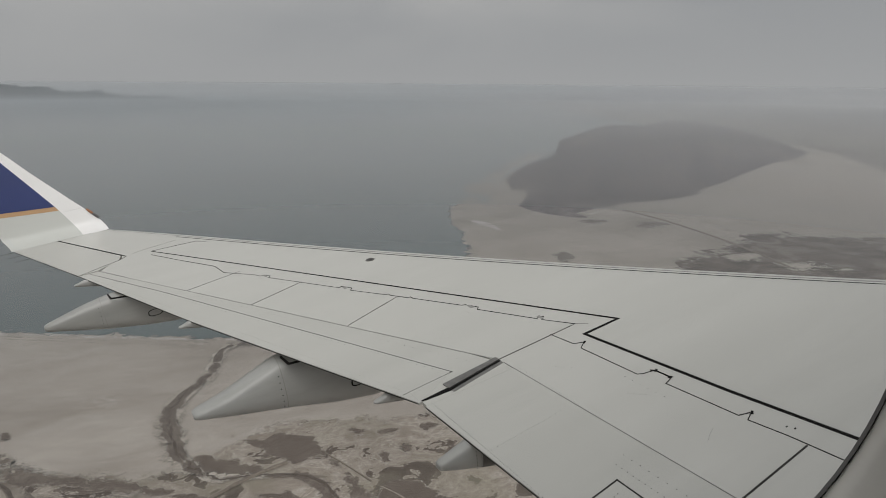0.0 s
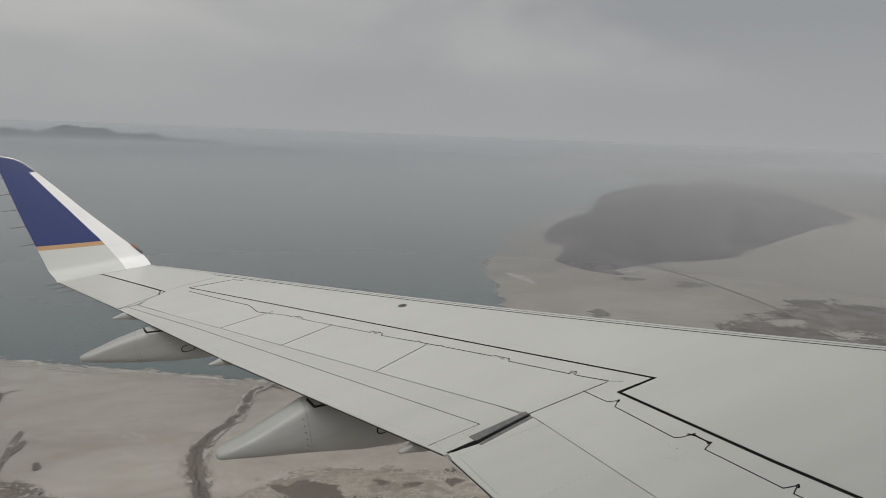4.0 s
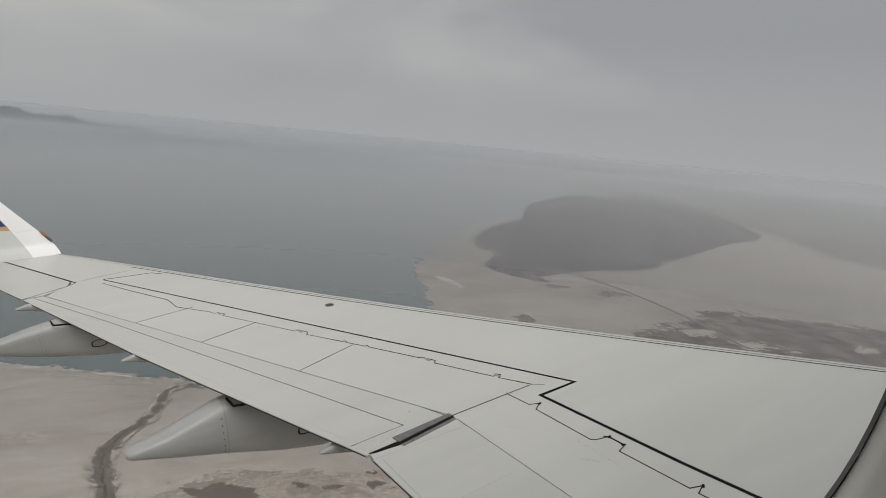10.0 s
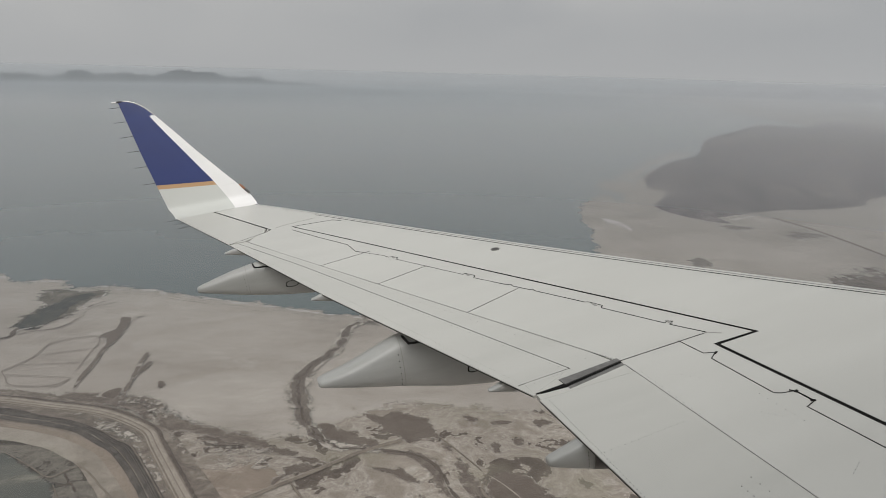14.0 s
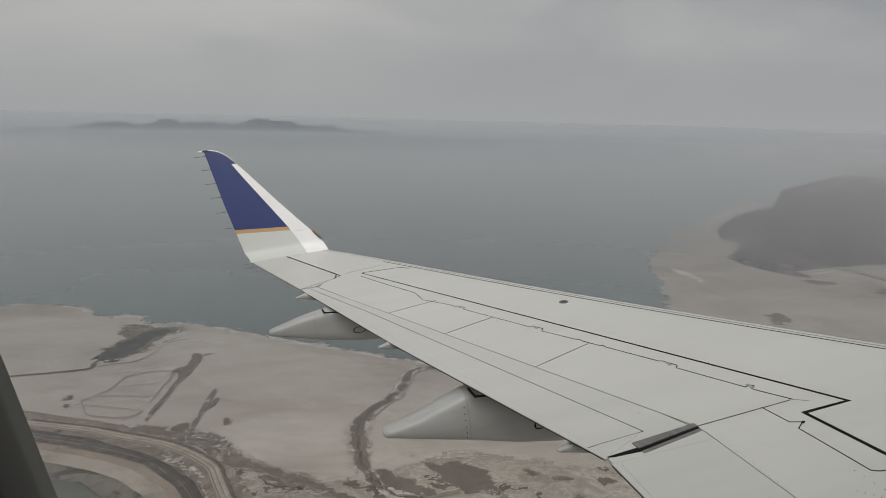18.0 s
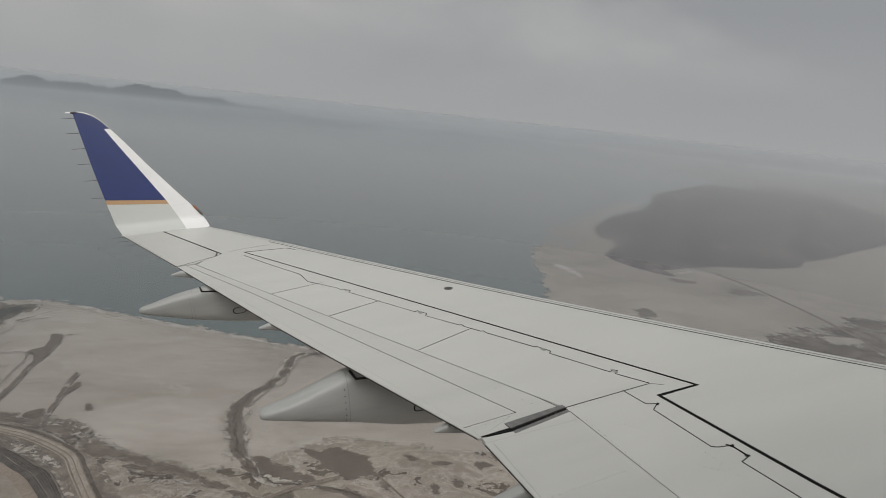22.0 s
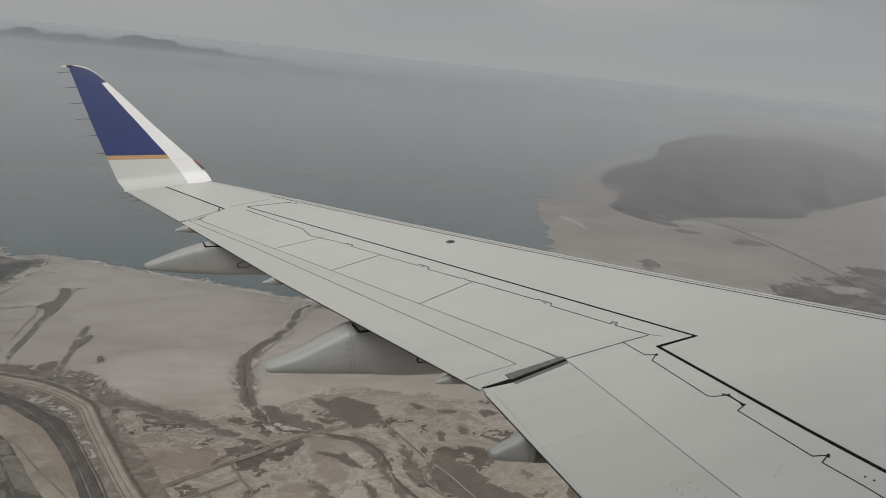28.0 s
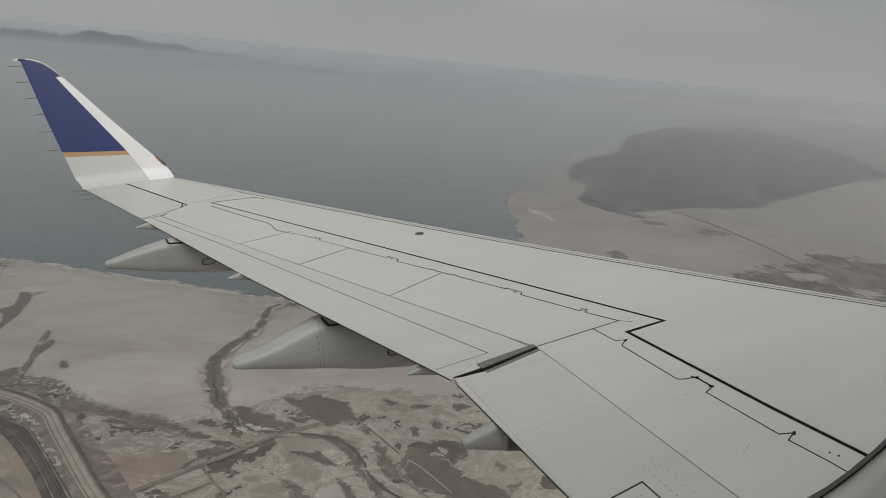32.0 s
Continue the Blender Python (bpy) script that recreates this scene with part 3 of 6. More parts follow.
def band(points, widths, z, height=0.0, shake=0.0, size=9.0, steps=12, shift=0.0, wob=0.35):
    """A strip along a line, raised by height in its middle."""
    line = spline(points, steps)
    z += layer()
    if shake:
        line = ragged(line, shake, size)
    rows, RIMS[:] = [], []
    for i, q in enumerate(line):
        d = line[min(i + 1, len(line) - 1)] - line[max(i - 1, 0)]
        nrm = Vector((-d.y, d.x)).normalized()
        w = np.interp(i / (len(line) - 1), np.linspace(0, 1, len(widths)), widths) * (1 + wob * (shake > 0) * noise.noise(Vector((q.x / 7, q.y / 7, 8))))
        c = q + nrm * shift
        rows.append([(*(c + nrm * w * k), z + h) for k, h in ((-0.62, -0.12 * height), (-0.3, height), (0.3, height), (0.62, -0.12 * height))])
        RIMS.extend((-0.12 * w, 0.2 * w, 0.2 * w, -0.12 * w))
    return skin(rows)


# ---- ground, lake and distance (the country lies 150 m under the wing at one tenth of its size) ----
def disc(z=0.0):
    """A round sheet of rings, finer towards its middle."""
    rings = [[(r * math.cos(radians(i)), r * math.sin(radians(i)), z) for i in range(360)] for r in (4800, 3600, 2500, 1600, 900, 450, 200, 80, 20)]
    bm = skin(rings, True, False)
    bm.verts.ensure_lookup_table()
    bm.faces.new([bm.verts[8 * 360 + i] for i in range(360)])
    for f in bm.faces:
        f.normal_update()
        if f.normal.z < 0:
            f.normal_flip()
    return bm


tagged(part("ground", disc(), FLAT, flat=True), "pale tan salt flat and dried lake bed reaching the horizon", "ground", kind="structure")

SOUTH = [(-1500, 640), (-900, 560), (-520, 488), (-342, 470), (-300, 476), (-262, 468), (-240, 450), (-215, 452), (-196, 430), (-182, 438), (-165, 432), (-140, 426), (-112, 414), (-70, 396), (-22, 378), (10, 366), (40, 362), (112, 374)]
EAST = [(153, 396), (182, 440), (191, 469), (200, 505), (213, 548), (226, 600), (232, 648), (258, 712), (287, 752), (308, 762), (306, 728), (322, 738), (330, 775), (312, 806), (318, 832), (345, 866), (372, 872), (392, 868), (404, 884), (470, 984), (527, 1052), (662, 1172), (760, 1330)]
lake = land_patch("lake", [(-900, 1640), (-900, 590)] + SOUTH[2:] + EAST + [(840, 1460), (900, 1640)], 0.10, LAKE, "still grey-green salt lake under haze", "lake", steps=10)


def strip(name, low, high, count):
    """Water between two lines of points, cut into rows."""
    a, b = np.array(low, float), np.array(high, float)
    ob = part(name, skin([[(*(p + (q - p) * k / count), 0.0) for k in range(count + 1)] for p, q in zip(a, b)]), LAKE, lake, flat=True)
    set_rim(ob, [900.0] * len(ob.data.vertices))
    return ob


span = [1500, 1800, 2300, 2900, 3600, 4200, 4600, 4790]
east_y, east_x = (1460, 1900, 3200, 4385, 4800), (845, 1000, 1700, 1950, 2000)
far = strip("far_water", [(-math.sqrt(4799.9 ** 2 - y * y), y) for y in span], [(min(float(np.interp(y, east_y, east_x)), math.sqrt(4799.9 ** 2 - y * y)), y) for y in span], 40)
west = strip("far_water", [(x, float(np.interp(x, (-4695, -1500, -900, -520), (998, 640, 560, 488)))) for x in np.linspace(-4560, -760, 20)], [(x, 1501) for x in np.linspace(-4560, -760, 20)], 10)
far.location.z, west.location.z = -0.03, -0.015
land_patch("far_bay", [(600, 1150), (720, 1270), (860, 1440), (1080, 1470), (1290, 1440), (1500, 2300), (1700, 3300), (1100, 2900), (760, 1700)], 0.12, LAKE, "pale grey bay of the lake behind the island", "lake", 10, 60)
land_patch("far_flat", [(1280, 1500), (1450, 2300), (1800, 4100), (2700, 3600), (3450, 2900), (4050, 2050), (4450, 1050), (4500, 200), (2600, 300), (1350, 480), (1120, 760), (1240, 1000), (1340, 1200)], 0.05, FARFLAT, "darker grey flats far beyond the island", "ground", 30, 150)
for pts, wid in ((SOUTH[3:14], (2, 3, 2, 4, 2)), (SOUTH[13:], (3, 2, 3, 3))):
    tagged(part("salt_rim", band(pts, wid, 0.18, 0.15, 3.0, 16, 16, -2.0), PALE), "broken rim of white salt on the lake shore", "shore", kind="structure")
for shift, wide, mat_ in ((-6.5, 1.1, STREAKTHIN), (-10.0, 0.9, STREAKTHIN)):
    tagged(part("shore_ridge", band(SOUTH[9:], (wide, wide * 1.3, wide * 0.8, wide * 1.2), 0.2, 0.1, 1.6, 16, 16, shift), mat_), "low wave-built ridge of salt behind the shore", "shore", kind="structure")
for pts, wid in (([(318, 838), (340, 868), (366, 884), (392, 880)], (3, 5, 3)), ([(306, 812), (296, 838), (306, 872), (330, 904), (362, 912)], (2, 4, 3, 2))):
    tagged(part("salt_spit", band(pts, wid, 0.17, 0.0, 3.0, 18, 12), FARPALE), "thin white salt spit curling into the lake", "shore", kind="structure")
land_patch("salt_streak", [(254, 634), (262, 622), (268, 596), (262, 586), (255, 600), (250, 618)], 0.20, PALE, "bright white salt streak on the flat", "salt", 3, 8)
for pts in ([(380, 900), (420, 930), (455, 990), (430, 980), (395, 935)], [(455, 1000), (500, 1050), (545, 1100), (515, 1090), (470, 1035)], [(545, 1110), (610, 1160), (650, 1210), (610, 1200), (560, 1145)]):
    land_patch("shoal", pts, 0.22, FARPALE, "pale shoal off the island's shore", "shoal", 10, 30)


def hill(x, y, ridges):
    h = 0.0
    for cx, cy, rx, ry, top in ridges:
        d = ((x - cx) / rx) ** 2 + ((y - cy) / ry) ** 2
        h = max(h, top * max(0.0, 1 - d) ** 0.8) + 0.12 * top * max(0.0, 1 - d)
    return h


def hills(name, x0, x1, y0, y1, nx, ny, height, rough, size, material, label, category, sink=1.2):
    """Land raised by a height rule, its outline shaken and its slopes cut by noise into spurs and gullies."""
    gx, gy = np.meshgrid(np.linspace(x0, x1, nx + 1), np.linspace(y0, y1, ny + 1))
    wx, wy, cut = np.zeros(gx.shape), np.zeros(gx.shape), np.zeros(gx.shape)
    for j in range(ny + 1):
        for i in range(nx + 1):
            x, y = gx[j, i] / size, gy[j, i] / size
            wob = noise.noise_vector(Vector((x / 1.6, y / 1.6, 0))) * size * 0.45 + noise.noise_vector(Vector((x * 2.7, y * 2.7, 5))) * size * 0.16
            wx[j, i], wy[j, i] = gx[j, i] + wob.x, gy[j, i] + wob.y
            cut[j, i] = noise.ridged_multi_fractal(Vector((x, y, 2.0)), 0.9, 2.1, 5, 1.0, 2.0)
    h = height(gx, gy, wx, wy)
    z = h * (1 - rough + rough * cut / cut.mean()) - sink
    ids, verts, faces = -np.ones(gx.shape, int), [], []
    for j in range(ny):
        for i in range(nx):
            q = ((j, i), (j, i + 1), (j + 1, i + 1), (j + 1, i))
            if max(z[k] for k in q) <= 0.2 - sink:
                continue
            for k in q:
                if ids[k] < 0:
                    ids[k] = len(verts)
                    verts.append((gx[k], gy[k], z[k]))
            faces.append([ids[k] for k in q])
    me = bpy.data.meshes.new(name)
    me.from_pydata(verts, [], faces)
    me.polygons.foreach_set("use_smooth", [True] * len(faces))
    me.materials.append(material)
    return tagged(new(name, me), label, category)


ISLAND = [(334, 700), (336, 660), (345, 636), (362, 615), (388, 600), (391, 618), (384, 632), (444, 655), (498, 672), (548, 674), (618, 694), (655, 736), (700, 752), (770, 800), (870, 862), (990, 935), (1110, 985), (1220, 1060), (1280, 1160),
          (1240, 1320), (1080, 1420), (860, 1400), (752, 1300), (662, 1178), (527, 1058), (470, 990), (406, 890), (376, 812), (390, 796), (368, 750)]


def island_height(gx, gy, wx, wy):
    rim = rim_of(gx + (wx - gx) * 0.22, gy + (wy - gy) * 0.22, ISLAND)
    along = gx * 0.8 + wx * 0.2 - 0.57 * (gy - 1000)
    crest = np.interp(along, [330, 480, 552, 564, 610, 650, 700, 740, 790, 810, 845, 900, 960, 1030, 1120, 1250], [5, 8, 11, 44, 49, 63, 63, 58, 70, 68, 61, 59, 52, 40, 19, 5])
    rise = np.interp(gy, [600, 700, 850, 990, 1060, 1300, 1450], [0.22, 0.40, 0.72, 1.0, 0.95, 0.45, 0.2])
    return 3.0 * np.clip(rim / 14, 0, 1) + crest * rise * np.clip((rim - 6) / 55, 0, 1) ** 0.8


hills("island", 310, 1420, 570, 1450, 260, 210, island_height, 0.30, 34.0, ROCK, "dark rocky island with worn ridges rising from the salt flat", "island")
for pts, wid in (([(352, 790), (380, 850), (408, 915), (450, 985), (498, 1046)], (5, 9, 6, 10, 6)), ([(498, 1046), (545, 1090), (610, 1150), (662, 1190)], (8, 10, 6, 4)), ([(394, 622), (444, 650), (498, 668), (548, 668), (615, 688), (660, 735)], (5, 4, 5, 3, 4))):
    tagged(part("salt_rim", band(pts, wid, 0.2, 0.1, 5.0, 40, 12), PALE), "white salt line along the island's shore", "shore", kind="structure")
FAR_PEAKS = [(-2250, 3800, 360, 170, 25), (-1880, 3800, 290, 190, 56), (-1560, 3800, 200, 200, 71), (-1300, 3800, 320, 190, 68), (-1020, 3800, 210, 220, 82), (-880, 3800, 190, 220, 76), (-660, 3800, 270, 180, 62), (-400, 3800, 300, 150, 44), (-120, 3800, 280, 140, 30), (120, 3800, 240, 120, 16)]
hills("far_island", -2660, 400, 3450, 4150, 250, 60, lambda gx, gy, wx, wy: np.vectorize(lambda x, y: hill(x, y, FAR_PEAKS))(wx, wy), 0.5, 75.0, FARROCK, "long grey mountain island far across the lake", "island")
land_patch("far_salt_shore", [(-2900, 3350), (-2100, 3300), (-1300, 3330), (-700, 3300), (-760, 3380), (-1500, 3440), (-2300, 3460), (-2900, 3420)], 0.3, FARPALE, "pale salt shore below the far mountains", "shore", 30, 150)

# causeways, creeks and mud on the flat behind the bay
tagged(part("island_causeway", band([(444, 652), (452, 612), (457, 578), (458, 530), (456, 483), (450, 430), (440, 385)], (2.6, 3.0, 3.4), 0.3, 0.5), DYKE), "narrow dark causeway road crossing the salt flat", "road", kind="structure")
land_patch("marsh", [(221, 319), (250, 344), (269, 367), (274, 393), (283, 416), (307, 424), (326, 400), (381, 432), (434, 457), (494, 482), (522, 484), (569, 459), (610, 441), (654, 403), (601, 319), (367, 186), (285, 220), (288, 263), (245, 297)], 0.26, FEN, "wide brown marsh with pale salt streaks", "marsh", 8, 30)
POOLS = []
POOLS.append([(265, 331), (283, 320), (312, 323), (327, 310), (335, 298), (314, 285), (284, 280), (256, 274), (255, 287), (256, 306)])
POOLS.append([(369, 378), (384, 368), (403, 355), (406, 337), (393, 345), (366, 342), (361, 356)])
POOLS.append([(374, 357), (400, 342), (406, 326), (376, 304), (357, 314), (356, 332)])
POOLS.append([(351, 315), (374, 296), (389, 280), (379, 273), (358, 283), (347, 304)])
POOLS.append([(330, 269), (351, 260), (371, 243), (376, 231), (341, 243), (322, 258)])
POOLS.append([(432, 417), (445, 401), (472, 387), (481, 365), (464, 372), (436, 386)])
POOLS.append([(282, 344), (306, 331), (321, 334), (302, 343)])
POOLS.append([(276, 269), (300, 271), (313, 260), (289, 255)])
POOLS.append([(549, 369), (581, 368), (554, 351), (540, 356)])
POOLS.append([(247, 311), (245, 297), (243, 274), (250, 261), (234, 269), (231, 288)])
POOLS.append([(401, 319), (411, 314), (397, 300), (387, 305)])
POOLS.append([(402, 423), (431, 431), (449, 424), (410, 413)])
for k, pts in enumerate(POOLS):
    land_patch("salt_pool", pts, 0.33, FENPAN if k in (0, 2) else STREAK, "pale salt pool winding through the marsh", "salt", 8, 30)
tagged(part("marsh_road", band([(297, 400), (319, 381), (332, 346), (350, 319), (374, 296), (397, 265), (412, 235)], (2.2, 2.2), 0.4, 0.4), BALLAST), "straight dark dirt road through the marsh", "road", kind="structure")
tagged(part("marsh_track", band([(269, 350), (292, 363), (319, 378)], (1.6, 1.6), 0.4, 0.3), TANROAD), "short pale track joining the marsh road", "track", kind="structure")
MUDSPOTS = [[(271, 478), (281, 483), (283, 474), (269, 455), (263, 460)], [(234, 434), (249, 440), (253, 432), (241, 412), (230, 416)], [(605, 978), (646, 993), (638, 944), (608, 912), (582, 921)], [(199, 434), (212, 435), (219, 426), (207, 421)]]
for pts in MUDSPOTS + [[(352, 584), (366, 578), (392, 588), (378, 596), (360, 592)], [(410, 556), (436, 568), (446, 552), (424, 542)]]:
    land_patch("mud_patch", pts, 0.3, MUDFAR, "dark mud patch on the salt flat", "mud", 4, 9)

# the near flat
land_patch("reed_marsh", [(-217.3, 423.8), (-214.3, 432.1), (-199.2, 429.2), (-182.8, 426.2), (-175.2, 427.9), (-173.2, 415.2), (-175.7, 407.3), (-174.2, 390.2), (-177.0, 381.5), (-183.9, 371.7), (-192.9, 362.6), (-202.9, 366.4), (-205.7, 384.9), (-203.1, 395.5), (-205.1, 407.0), (-211.2, 413.2)], 0.24, REEDS, "olive reed marsh round a dark slough", "marsh", 6, 12)
land_patch("slough", [(-202.9, 366.4), (-202.4, 383.0), (-199.6, 399.0), (-195.4, 410.4), (-189.3, 418.1), (-181.2, 421.8), (-179.4, 413.5), (-182.7, 401.9), (-182.1, 381.8), (-184.7, 373.4), (-191.2, 364.1), (-197.2, 362.0)], 0.28, MARSH, "dark wet slough in the reed marsh", "marsh", 4, 9)
tagged(part("marsh_creek", band([(-198.2, 363.9), (-198.4, 358.4), (-198.0, 351.7), (-203.4, 349.2), (-240, 338.0), (-300, 332.0)], (3, 2.5, 2, 2), 0.30, 0.0, 1.0), MUDLINE), "thin dark creek leaving the reed marsh", "creek", kind="structure")
for pts, wid in (([(-197.8, 360.8), (-194.6, 363.7), (-186.2, 368.6), (-181.5, 377.3), (-174.2, 390.2), (-177.4, 401.5), (-174.3, 407.2)], (0.9, 0.6, 1.0, 0.6)), ([(-172.6, 415.3), (-172.0, 424.9), (-169.2, 432.5), (-159.8, 438.4)], (1.2, 0.8, 1.2))):
    tagged(part("salt_line", band(pts, wid, 0.31, 0.0, 1.0, 7, 10), PALE), "thin white salt line along the marsh edge", "salt", kind="structure")
for pts, wid in (([(-194.2, 355.7), (-185.9, 360.0), (-176.2, 364.7), (-170.7, 381.1), (-171.2, 395.5), (-162.9, 401.5), (-155.7, 407.4)], (1.2, 1.0, 1.4, 0.8, 0.7)), ([(-173.8, 395.7), (-169.5, 405.0), (-165.0, 411.1), (-157.3, 420.6)], (1.3, 0.9, 0.6)), ([(-142.2, 374.5), (-137.9, 376.6), (-133.5, 378.4)], (1.0, 1.2, 0.7))):
    tagged(part("mud_rill", band(pts, wid, 0.30, 0.0, 1.2, 7, 10), MUDTHIN), "small brown mud rill behind the shore", "creek", kind="structure")
land_patch("scrub_flat", [(-96, 262), (-60, 246), (-24, 240), (14, 262), (70, 252), (130, 250), (260, 245), (330, 160), (200, 60), (60, 70), (-10, 110), (-34, 156), (-50, 190), (-74, 226)], 0.22, MOTTLE,
           "flat mottled with salt crust and brown scrub mud", "flat", 6, 14)
land_patch("salt_pan", [(11, 190.8), (19.5, 193.6), (29.4, 180.5), (36.5, 168.6), (46, 158.8), (49.7, 150.7), (29.4, 152.6), (20.8, 164.2), (14.3, 177)], 0.27, PAN, "smooth pale salt pan between the creeks", "salt", 3, 9)
land_patch("brown_flat", [(-66.8, 217.6), (-60.8, 219.2), (-54.2, 218.8), (-48.2, 222), (-40.1, 219.1), (-32.7, 212.1), (-31.1, 206.6), (-40.7, 201.1), (-49.8, 195.5), (-55.1, 192.2), (-62.4, 203.1)], 0.28, SOIL, "dry reddish brown soil beside the embankment", "ground", 3, 9)
MUDS = []
MUDS.append([(-2.5, 255.3), (6.4, 252.4), (14.2, 256.4), (16.6, 253), (26.5, 248.4), (27.9, 243.5), (30.8, 235.4), (29.2, 231.5), (23.8, 232.4), (17.7, 229.8), (13.6, 231.8), (12.6, 236.2), (8.5, 238.6), (4.8, 236.6), (6.2, 243.3), (1.3, 249.5)])
MUDS.append([(-22.2, 247.4), (-17.9, 248.6), (-12.9, 244.6), (-8.5, 241.2), (-3.6, 239.6), (-3.8, 235.6), (3.6, 234), (4.6, 228.3), (-2.4, 229.3), (-8.2, 230.2), (-13, 231.9), (-17.2, 235.4), (-19.9, 241.1)])
MUDS.append([(-58.6, 242.1), (-51.1, 239.1), (-42.4, 235.5), (-34.9, 230.9), (-27.6, 227), (-28.5, 224.4), (-35.5, 226.8), (-42.8, 230.2), (-50, 232.6), (-62, 235.7), (-69.8, 240), (-65.9, 243.8)])
MUDS.append([(-28.5, 223.8), (-21.7, 223.5), (-15.8, 219.2), (-14.1, 217.6), (-19.1, 218.6), (-25.9, 220.3)])
MUDS.append([(-31.7, 217.7), (-25.8, 218.9), (-21.3, 217.5), (-22.1, 213.8), (-28.5, 212.3), (-35.2, 206), (-35.2, 210.4), (-31.8, 213.5)])
MUDS.append([(-9.8, 207.3), (-4.4, 202.6), (1.9, 196.3), (5.5, 192.8), (8.4, 188.6), (9.6, 181.6), (7.7, 178.8), (10.2, 173), (15.8, 171.2), (18.8, 167), (18.9, 163.1), (11.7, 166.1), (10.1, 164.6), (14, 159.6), (12.7, 152.5), (2.7, 153.1), (3.7, 160.2), (4.2, 170.6), (0.7, 180.7), (2.8, 185), (2.3, 191.3), (-2.3, 197.3)])
MUDS.append([(18.8, 195.3), (20.7, 194.9), (23.3, 189.4), (26.2, 182.9), (25.7, 178.9), (23.3, 179.1), (21.2, 183.2), (20.1, 188.7)])
MUDS.append([(-19.9, 161.7), (-13.9, 163.8), (-5.9, 168.5), (-0.3, 168.8), (2, 166.7), (0.6, 159.2), (-0.4, 153.3), (-15.9, 154.3)])
MUDS.append([(17.6, 159.1), (21.3, 159.1), (22.7, 155.4), (21.6, 153.7), (19.1, 155.6)])
MUDS.append([(21.7, 159.1), (26.4, 157), (28.8, 154.4), (24.7, 153.5), (23.6, 155.9)])
MUDS.append([(7.4, 224.7), (15, 225.3), (21.8, 221.9), (26.9, 214.7), (29.4, 207), (29.7, 199.9), (32.2, 194.6), (35.7, 189.5), (34.1, 179.5), (31.6, 181.9), (29.5, 189.8), (26.3, 198.3), (23, 209.2), (19.1, 217.1), (12.5, 221.4)])
MUDS.append([(30.9, 230.9), (34.7, 222.3), (38.1, 213.2), (42.1, 202.7), (42.9, 194.8), (37.5, 194.3), (35.6, 199.5), (34.6, 208.6), (34.3, 219.3), (31.2, 227.7)])
MUDS.append([(1, 214.1), (7.7, 213.4), (13.2, 212), (19.3, 203.9), (16, 203.8), (7.5, 209.6)])
MUDS.append([(54.5, 243.6), (59.2, 244.5), (63.7, 242), (61.5, 240.4), (54.6, 240.7)])
MUDS.append([(73.6, 242.7), (78.3, 243.7), (81.2, 240), (74.9, 237.9)])
MUDS.append([(61.1, 229.5), (65.6, 230.4), (63.8, 225.1), (60.8, 225.2)])
MUDS.append([(50.6, 225.7), (54.2, 225.5), (53.8, 220.3), (51.4, 219.9)])
MUDS.append([(43.2, 248.9), (48.3, 245), (46.5, 241.5), (44.4, 244.5)])
MUDS.append([(-33.1, 272.8), (-28.5, 272.6), (-25.7, 261.9), (-25.9, 251.9), (-23, 242.3), (-17.2, 234.3), (-13.4, 229.2), (-17.7, 233.2), (-24.1, 241.3), (-29.2, 250.8), (-29.2, 260.7)])
MUDS.append([(-181, 288.4), (-170.5, 289.5), (-154.4, 285.7), (-142.2, 282.8), (-136.1, 284.3), (-126.4, 282.2), (-119.5, 278.4), (-110.5, 278), (-99.7, 275.2), (-89.9, 267.9), (-93.1, 263.5), (-92.6, 254.5), (-101.1, 261.7), (-111.9, 268.8), (-131.1, 274.1), (-155.6, 280.9), (-178.4, 283.5)])
MUDS.append([(-92.8, 262.4), (-84.3, 258.8), (-70.6, 249.8), (-59.3, 245.3), (-41.1, 236.6), (-40.1, 229.2), (-57.8, 237.4), (-69, 242.7), (-80.1, 246.2), (-84.9, 243.5)])
MUDS.append([(-147.2, 376.5), (-141.8, 376.9), (-138.5, 367.6), (-137.5, 353.4), (-137.5, 343.1), (-138.7, 330.7), (-138.1, 320.3), (-137.1, 309.2), (-137.2, 299.0), (-136.7, 290.3), (-133.8, 280.9), (-134.8, 281.0), (-138.7, 290.4), (-139.7, 299.1), (-140.1, 311.8), (-141.1, 325.6), (-142.3, 339.2), (-144.7, 347.3), (-149.3, 348.8), (-147.4, 354.7), (-144.0, 358.4), (-144.9, 368.0)])
MUDS.append([(-116.2, 327.0), (-115.4, 321.0), (-115.4, 309.9), (-113.8, 307.4), (-112.2, 314.0), (-110.2, 314.3), (-109.8, 309.5), (-111.1, 303.7), (-112.6, 300.4), (-112.0, 293.7), (-111.8, 281.2), (-110.6, 269.6), (-109.5, 263.2), (-110.6, 263.8), (-111.0, 273.4), (-113.2, 285.4), (-114.1, 297.1), (-114.5, 306.3), (-116.6, 311.2), (-116.7, 319.8)])
MUDS.append([(-122.2, 279.7), (-117.9, 286.9), (-114.8, 284.3), (-115.2, 277)])
MUDS.append([(-100.2, 291.4), (-97.8, 291.8), (-96.4, 286.9), (-98.7, 287)])
MUDS.append([(-190.7, 312), (-187.3, 318.3), (-185.9, 311.9), (-189.2, 310.3)])
MUDS.append([(-185.9, 303.6), (-183.5, 304.6), (-181.9, 301.3), (-184.4, 301.4)])
